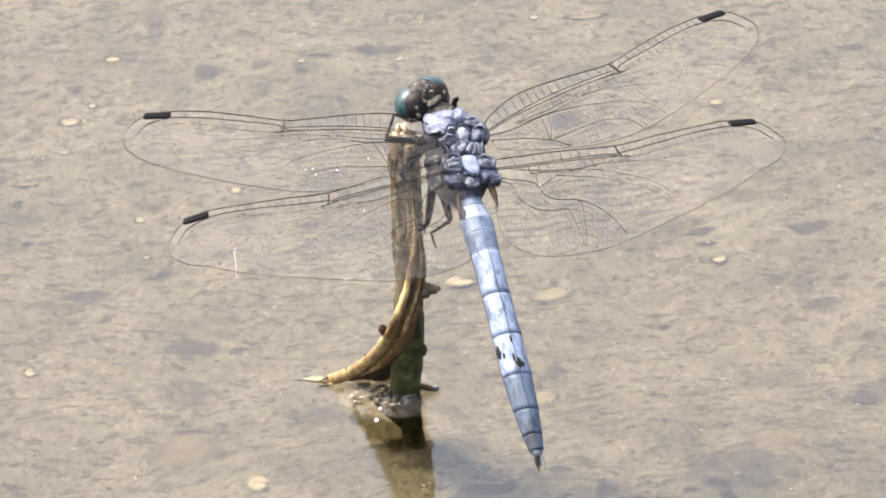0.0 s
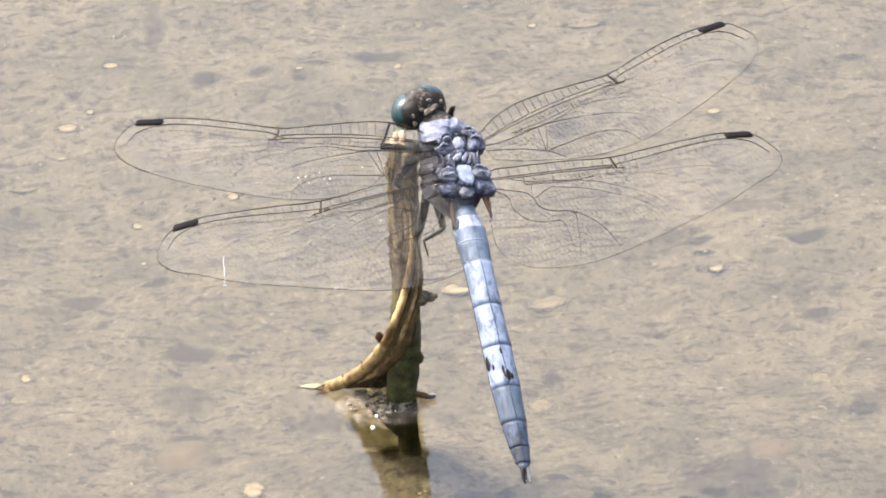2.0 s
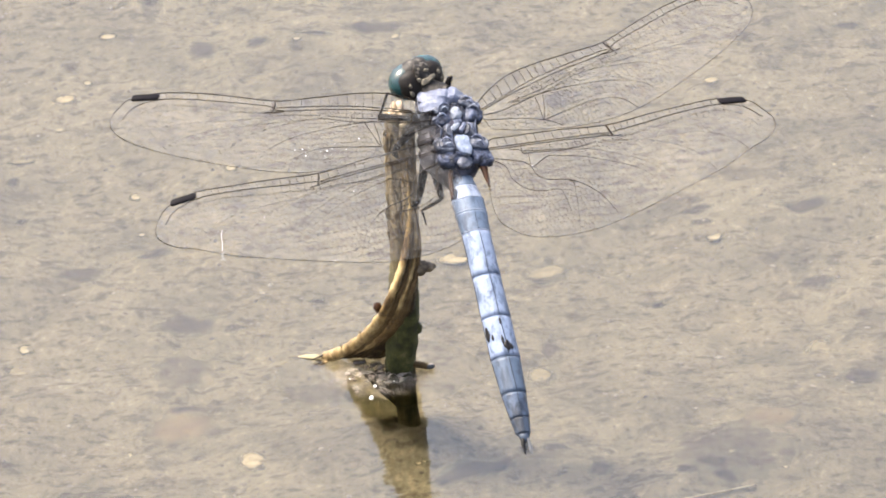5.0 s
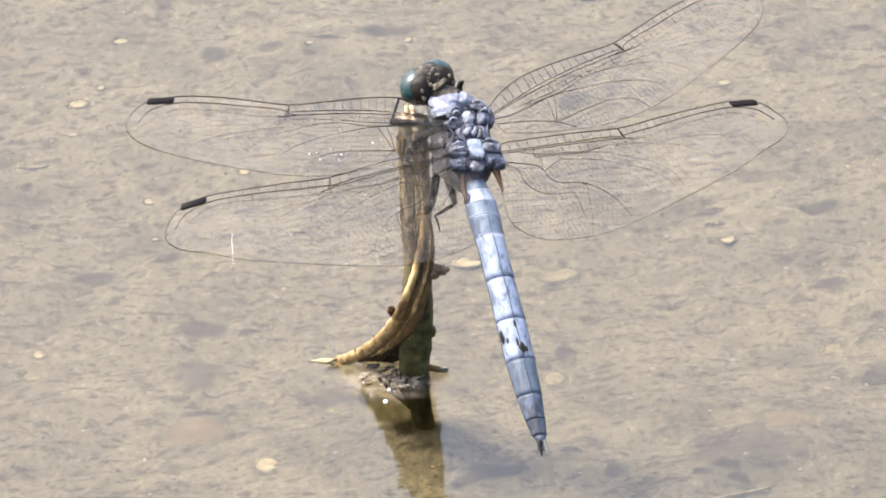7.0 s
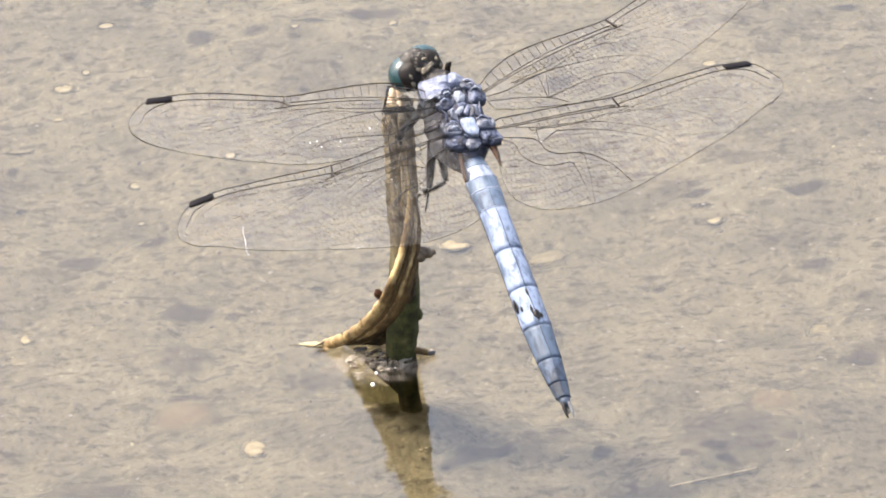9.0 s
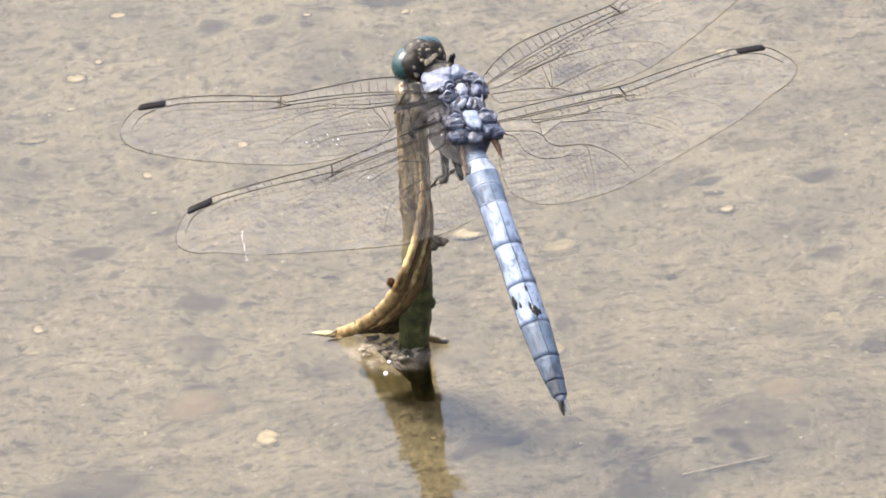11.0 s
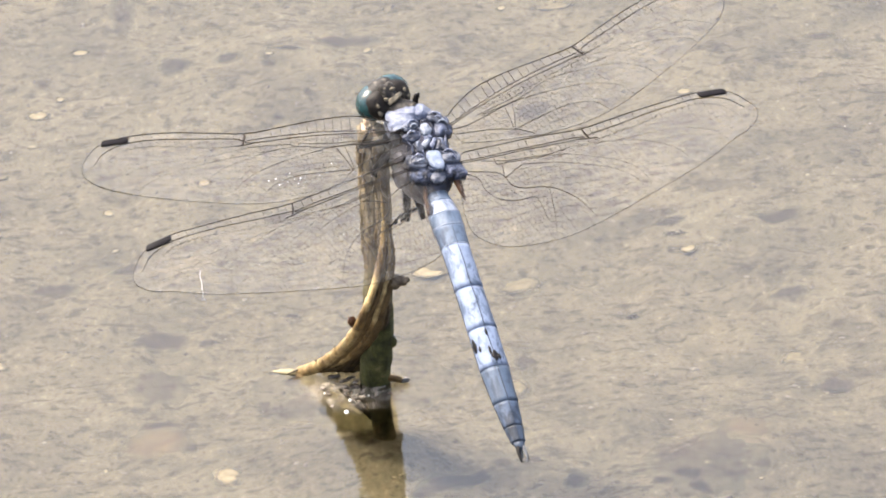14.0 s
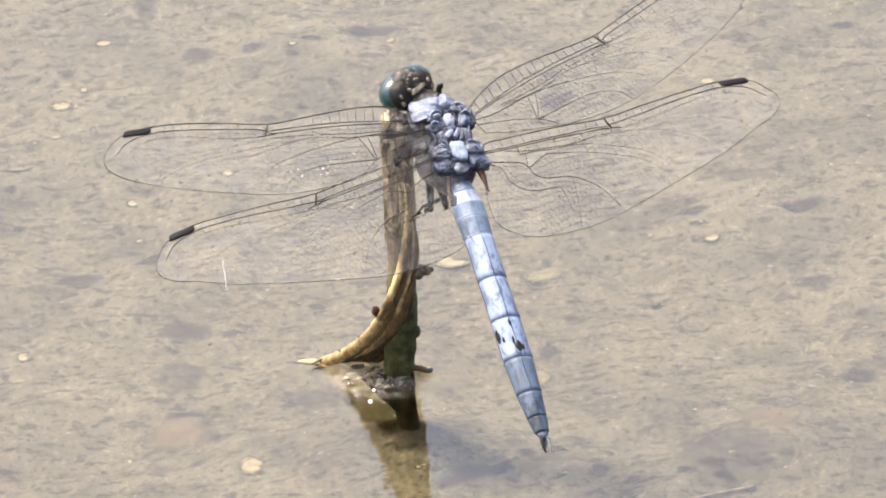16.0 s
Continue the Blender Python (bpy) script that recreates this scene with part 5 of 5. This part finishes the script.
    part("brown_lobe", tube(spline([(2.5, -4.9, -2.2), (2.75, -6.6, -2.0), (2.9, -9.2, -1.8)], 5), [0.25, 0.4, 0.46, 0.5, 0.5, 0.48, 0.42, 0.36, 0.27, 0.17, 0.05], 8, 0.7), BROWN, body, "rusty brown lobe beside the waist")
    part("waist_stripe", tube(spline([(-1.3, -6.2, -2.2), (-1.7, -8.0, -2.2), (-1.75, -10.2, -2.3)], 4), 0.28, 7), BROWN, body)


thorax()


def head():
    """Built level, about the neck; y forwards."""
    h = part("head", joined(blob((0, 1.5, 0.7), (2.5, 1.6, 2.2), (0, 0, 0), 2.4), blob((0, 0.3, 0.3), (1.3, 1.1, 1.3))), HEAD_BROWN, fly, "dark head with mottled brown nape")
    for sgn in (1, -1):
        e = part("eye", blob((sgn * 1.25, 1.8, 0.75), (2.2, 1.7, 2.0), (0, sgn * 16, sgn * -10), 2.1, nu=30, nv=20), EYE_TEAL, h, "glossy dark teal compound eye")
        part("eye_rear", blob((sgn * 1.25, 0.75, 0.45), (1.65, 1.2, 1.75), (0, sgn * 14, 0), 2.3, 0.1, 4, 20, 12), EYE_DARK, e, "dark brown rear of the eye")
        for (x, y, z, s) in ((1.95, -0.32, 0.55, 0.22), (2.05, -0.2, -0.35, 0.28)):
            part("cream_spot", blob((sgn * x, y, z), (s, 0.12, s * 1.25), (0, 0, 0), 2, 0.4, int(x * 9)), CREAM, e, "cream spot")
        part("antenna", tube([(sgn * 0.5, 3.3, 1.5), (sgn * 1.0, 4.0, 2.0), (sgn * 1.5, 4.6, 2.2)], [0.09, 0.06, 0.02], 6), BLACK, h)
    part("nape", blob((0, 0.05, 1.0), (0.95, 0.75, 1.25), (0, 0, 0), 2.6, 0.45, 3), HEAD_BROWN, h, "mottled brown nape")
    part("nape_spot", joined(blob((-0.35, -0.55, 1.85), (0.2, 0.14, 0.22), (0, 0, 0), 2, 0.5, 1), blob((0.45, -0.62, 1.4), (0.34, 0.14, 0.2), (0, 20, 0), 2, 0.5, 2), blob((0.1, -0.75, 0.35), (1.0, 0.25, 0.3), (0, -8, 0), 2, 0.8, 3), blob((-0.75, -0.6, 0.75), (0.4, 0.2, 0.22), (0, 30, 0), 2, 0.8, 4)), CREAM, h, "cream nape spots")
    part("vertex", blob((0, 3.0, 1.9), (0.6, 0.5, 0.5), (0, 0, 0), 2.3, 0.2, 4), BLACK, h, "black crown between the eyes")
    part("brow", blob((0, 3.7, 1.35), (1.3, 0.85, 0.75), (0, 0, 0), 2.6, 0.12, 5), FACE, h, "white face")
    part("face", blob((0, 3.9, 0.1), (1.35, 0.75, 1.0), (0, 0, 0), 2.6, 0.12, 6), FACE, h, "white face")
    part("mouth", blob((0, 3.6, -1.1), (1.2, 0.85, 0.7), (0, 0, 0), 2.5, 0.15, 7), BLACK, h, "dark mouthparts")
    for ob in [h] + list(h.children_recursive):
        ob.data.transform(Matrix.Scale(1.06, 4))
    moving["head"] = h


head()


# ---- legs: joints in the dragonfly's space, perched, perched again after the hop, and on landing ----
LEGS = {
    "left_fore": ([(-4.58, 3.13, -1.91), (-7.29, 4.16, -1.83), (-8.33, 2.03, -4.01), (-4.79, 0.95, -2.95)], [(-3.47, 1.8, -2.74), (-5.71, 2.47, -2.77), (-6.97, 1.26, -4.64), (-4.22, 0.63, -3.34)], None),
    "left_mid": ([(-3.6, 0.83, -3.82), (-5.91, -1.0, -5.77), (-6.4, -1.61, -6.88), (-5.86, -2.01, -7.4)], [(-3.03, 0.26, -4.62), (-5.03, -1.08, -5.88), (-5.51, -1.48, -6.74), (-5.12, -1.86, -7.31)], [(-4.43, 1.75, -4.09), (-6.53, 1.24, -5.11), (-7.43, 1.2, -5.79), (-7.9, 0.98, -6.44)]),
    "left_hind": ([(-2.76, -2.71, -5.95), (-3.04, -6.16, -11.09), (-3.4, -6.32, -11.77), (-3.77, -6.48, -12.14)], [(-1.96, -2.75, -5.93), (-1.67, -6.22, -10.59), (-2.6, -6.11, -11.42), (-3.24, -6.23, -11.88)], [(-3.5, -1.18, -5.27), (-4.4, -4.39, -11.68), (-6.27, -3.86, -12.9), (-7.32, -3.65, -13.27)]),
    "right_hind": ([(-1.93, -3.54, -6.54), (-0.72, -6.85, -9.36), (-2.53, -6.98, -11.82), (-1.85, -8.36, -13.43)], [(-1.07, -3.79, -6.69), (-0.44, -6.03, -8.63), (-2.28, -5.72, -10.48), (-2.85, -5.95, -11.36)], [(-3.18, -1.58, -4.9), (-3.96, -4.04, -10.04), (-5.34, -3.32, -11.04), (-6.2, -2.81, -11.21)]),
    "right_fore": ([(0.0, 3.9, -1.2), (0.3, 4.85, -0.1), (0.38, 4.7, -0.25), (0.42, 4.5, -0.5)], [(0.0, 3.9, -1.2), (0.35, 4.85, -0.1), (0.43, 4.7, -0.25), (0.47, 4.5, -0.5)], None),
}
BITS = (("femur", 0.44), ("tibia", 0.24), ("tarsus", 0.15))


def legs():
    for name, (perch, *_ ) in LEGS.items():
        thin = 0.7 if "fore" in name else 1.0
        for k, (bit, r) in enumerate(BITS):
            r *= {("left_fore", "femur"): 0.55, ("left_fore", "tibia"): 1.1, ("left_fore", "tarsus"): 4.6, ("left_mid", "femur"): 1.5, ("left_mid", "tibia"): 1.9, ("left_mid", "tarsus"): 1.8, ("left_hind", "tibia"): 1.5, ("left_hind", "femur"): 1.45, ("right_hind", "femur"): 1.4, ("right_hind", "tibia"): 1.15, ("right_fore", "femur"): 1.4, ("right_fore", "tibia"): 1.3}.get((name, bit), 1)
            length = (Vector(perch[k + 1]) - Vector(perch[k])).length
            n = 7
            line = [(0.1 * math.sin(2.5 * i / n), 0, length * i / (n - 1)) for i in range(n)]
            geo = tube(line, [r * thin * (1.0 - 0.35 * i / (n - 1)) * (0.75 if i in (0, n - 1) else 1) for i in range(n)], 8, up=(0, 1, 0))
            spines = [tube([(0, 0, length * f), (0.9 * r * s + 0.45 * s, 0.1, length * f + 0.5)], [0.035, 0.012], 4, up=(0, 1, 0)) for f in (0.3, 0.45, 0.6, 0.75) for s in (1, -1)] if bit == "tibia" and name != "right_fore" else []
            moving[name, bit] = part(bit, joined(geo, *spines), LEG, fly, "black bristly leg joint" if bit == "femur" else "")


legs()


def coxae():
    for name in ("left_mid", "left_hind", "right_hind"):
        a, b = (Vector(p) for p in LEGS[name][0][:2])
        part("coxa", blob(a - (b - a).normalized() * 0.3, (0.85, 1.0, 1.0), (0, 20, 0), 2.2, 0.2, 3), LEG, fly, "black leg base")


coxae()


# ---- what moves ----
def body_row(t, x, y, z, rx, ry, rz):
    m = pose(x * MM, y * MM, z * MM, rx, ry, rz)
    m.translation = EYE + (m.translation - EYE) * NEAR
    return t, m


def wing_row(t, side, root, sweep, raised):
    s = 1 if side == "right" else -1
    m = Matrix.Rotation(radians(s * sweep), 4, "Z") @ Matrix.Rotation(radians(-s * raised), 4, "Y")
    return t, Matrix.Translation(Vector(root) * MM) @ m


def bone(a, b):
    a, b = Vector(a), Vector(b)
    return Matrix.Translation(a * MM) @ (b - a).to_track_quat("Z", "Y").to_matrix().to_4x4()


def head_pose(nod, turn, tilt):
    f = min(1, max(0, -nod / 60))
    return Matrix.Translation(Vector((-2.4 - 0.2 * f, 4.3 + 0.5 * f, -1.5 + 0.2 * f)) * MM) @ Matrix.Rotation(radians(turn), 4, "Z") @ Matrix.Rotation(radians(nod), 4, "X") @ Matrix.Rotation(radians(tilt), 4, "Y")


def motions():
    walk(fly, [
        body_row(0, 8.63, -4.00, 34.57, 42.3, 5.8, 17.1),
        body_row(0.5, 8.62, -4.04, 34.49, 42.6, 5.9, 17.1),
        body_row(1, 8.68, -4.00, 34.57, 42.8, 6.1, 17.0),
        body_row(1.5, 8.66, -4.05, 34.46, 42.6, 5.9, 17.1),
        body_row(2, 8.40, -4.08, 34.40, 43.2, 6.9, 16.7),
        body_row(2.5, 8.35, -4.08, 34.40, 42.9, 6.6, 16.8),
        body_row(3, 8.37, -4.07, 34.41, 43.3, 6.6, 16.9),
        body_row(3.5, 8.11, -4.07, 34.41, 43.5, 7.3, 16.6),
        body_row(4, 8.35, -4.08, 34.38, 43.0, 6.8, 16.7),
        body_row(4.2, 8.42, -4.08, 34.40, 43.3, 6.6, 16.9),
        body_row(6.3, 8.30, -4.10, 34.34, 43.8, 6.6, 16.9),
        body_row(6.5, 8.29, -4.11, 34.32, 43.1, 6.5, 16.9),
        body_row(7, 8.24, -4.11, 34.32, 42.9, 6.2, 17.0),
        body_row(7.5, 8.23, -4.05, 34.47, 43.5, 6.4, 17.0),
        body_row(8, 8.23, -4.09, 34.37, 43.2, 6.6, 16.9),
        body_row(8.2, 8.23, -4.11, 34.33, 42.9, 6.0, 17.1),
        body_row(10.3, 10.33, -3.62, 35.43, 31.2, -4.0, 20.0),
        body_row(10.5, 9.03, -3.60, 35.48, 35.3, -0.8, 19.1),
        body_row(10.7, 8.02, -4.04, 34.48, 39.0, 2.0, 18.4),
        body_row(11, 7.77, -4.15, 34.24, 39.9, 2.6, 18.3),
        body_row(11.5, 7.73, -4.14, 34.25, 41.1, 2.5, 18.5),
        body_row(12, 7.80, -4.15, 34.24, 41.4, 2.7, 18.5),
        body_row(12.5, 7.90, -4.18, 34.17, 41.4, 2.6, 18.5),
        body_row(13, 7.90, -4.19, 34.14, 41.2, 2.8, 18.4),
        body_row(13.5, 8.01, -4.20, 34.13, 41.5, 3.0, 18.3),
        body_row(14, 7.99, -4.20, 34.13, 41.8, 3.1, 18.3),
        body_row(14.5, 8.02, -4.17, 34.19, 42.1, 3.0, 18.4),
        body_row(15, 8.00, -4.18, 34.17, 42.0, 3.2, 18.3),
        body_row(15.5, 7.97, -4.20, 34.13, 41.8, 3.1, 18.3),
        body_row(16, 7.95, -4.23, 34.06, 41.8, 3.1, 18.3),
    ])
    sweeps = {
        "right_fore": [(0, 23.0, -3.6), (0.5, 23.2, -3.6), (1, 23.2, -3.6), (1.5, 23.2, -3.3), (2, 23.3, -2.4), (2.5, 23.1, -2.5), (3, 23.2, -2.6), (3.5, 23.3, -1.8), (4, 23.5, -2.7), (4.2, 23.4, -3.2), (6.3, 24.5, -2.2), (6.5, 24.5, -2.1), (7, 24.3, -2.0), (7.5, 24.1, -1.8), (8, 24.0, -1.5), (8.2, 23.7, -1.1), (10.3, 14.0, -4.0), (10.5, 16.5, -1.0), (10.7, 20.1, 2.2), (11, 21.0, 3.0), (11.5, 20.9, 2.6), (12, 21.2, 2.0), (12.5, 21.5, 1.7), (13, 21.6, 1.9), (13.5, 22.0, 1.1), (14, 22.1, 0.9), (14.5, 22.1, 0.8), (15, 22.2, 0.8), (15.5, 22.3, 0.8), (16, 22.7, 0.4)],
        "left_fore": [(0, 7.9, 2.8), (0.5, 7.5, 3.3), (1, 7.5, 3.0), (1.5, 8.0, 2.0), (2, 8.1, 0.0), (2.5, 7.9, 0.6), (3, 8.0, 0.4), (3.5, 7.9, -0.6), (4, 8.2, -0.4), (4.2, 8.8, -1.6), (6.3, 7.4, 0.3), (6.5, 7.4, 1.8), (7, 7.9, 1.3), (7.5, 7.7, 1.3), (8, 7.7, 1.1), (8.2, 7.9, 1.0), (10.3, 4.6, 21.6), (10.5, 7.2, 10.8), (10.7, 7.2, 1.7), (11, 7.3, -0.6), (11.5, 7.5, -0.8), (12, 7.9, -1.4), (12.5, 8.3, -2.1), (13, 8.5, -2.8), (13.5, 7.9, -2.0), (14, 7.6, -1.7), (14.5, 8.0, -2.6), (15, 8.0, -2.8), (15.5, 7.7, -2.1), (16, 8.1, -2.6)],
        "right_hind": [(0, 6.6, -2.5), (0.5, 6.6, -2.2), (1, 6.5, -2.2), (1.5, 6.7, -2.3), (2, 7.1, -1.6), (2.5, 6.9, -1.3), (3, 6.8, -1.3), (3.5, 7.6, -1.6), (4, 8.1, -3.1), (4.2, 7.9, -3.2), (6.3, 8.8, -3.2), (6.5, 8.2, -3.4), (7, 8.0, -3.4), (7.5, 7.9, -3.0), (8, 7.8, -2.7), (8.2, 7.6, -2.1), (10.3, 1.5, -7.3), (10.5, 0.9, 1.1), (10.7, 3.9, 3.9), (11, 4.7, 4.6), (11.5, 4.4, 4.5), (12, 4.9, 3.4), (12.5, 5.1, 3.1), (13, 5.2, 3.2), (13.5, 5.2, 3.5), (14, 5.4, 3.2), (14.5, 6.0, 2.0), (15, 5.8, 2.7), (15.5, 5.7, 2.8), (16, 6.0, 2.6)],
        "left_hind": [(0, -7.1, 1.5), (0.5, -7.2, 1.5), (1, -7.2, 1.3), (1.5, -6.9, 0.5), (2, -6.8, -1.2), (2.5, -6.8, -0.9), (3, -6.9, -1.1), (3.5, -7.1, -1.8), (4, -6.9, -1.3), (4.2, -6.7, -1.2), (6.3, -7.1, -3.2), (6.5, -6.1, -3.0), (7, -5.7, -2.8), (7.5, -6.1, -2.6), (8, -6.3, -2.3), (8.2, -6.0, -1.9), (10.3, -8.5, 10.1), (10.5, -7.8, 8.1), (10.7, -8.0, -0.5), (11, -8.0, -2.6), (11.5, -7.5, -3.3), (12, -7.1, -3.9), (12.5, -7.1, -3.9), (13, -7.0, -4.4), (13.5, -7.1, -4.5), (14, -7.1, -4.7), (14.5, -7.1, -4.6), (15, -7.0, -4.8), (15.5, -7.0, -4.7), (16, -6.9, -4.7)],
    }
    for key, rows in sweeps.items():
        walk(moving[key], [wing_row(t, key.split("_")[0], ROOTS[key], a, b) for t, a, b in rows])
    down, level = head_pose(-62, 24, 0), Matrix.Translation(Vector((-0.7, 0.35, 0.1)) * MM) @ head_pose(10, -12, 24)
    half = head_pose(-26, 8, 8)
    walk(moving["head"], [(0.0, down), (6.2, down), (6.3, head_pose(-58, 24, 0)), (6.4, half), (6.5, level), (6.6, level), (6.7, head_pose(-56, 24, 0)), (6.8, down), (8.2, down), (10.3, head_pose(-58, 28, 0)), (11.0, down), (16.0, down)])
    for name, (perch, again, landing) in LEGS.items():
        for k, (bit, _) in enumerate(BITS):
            a, b = bone(perch[k], perch[k + 1]), bone(again[k], again[k + 1])
            c = bone(landing[k], landing[k + 1]) if landing else a
            rows = [(0.0, a), (8.2, a), (10.3, c), (10.5, c.lerp(b, 0.4)), (10.8, b), (16.0, b)]
            if name == "left_fore":
                reach = [(-3.59, 3.77, -1.2), (-7.13, 5.51, -0.67), (-7.98, 3.12, -3.32), (-4.44, 1.86, -2.67)]
                up = bone(reach[k], reach[k + 1])
                rows[1:1] = [(6.3, a), (6.5, up), (6.6, up), (6.7, a)]
            walk(moving[name, bit], rows)


motions()
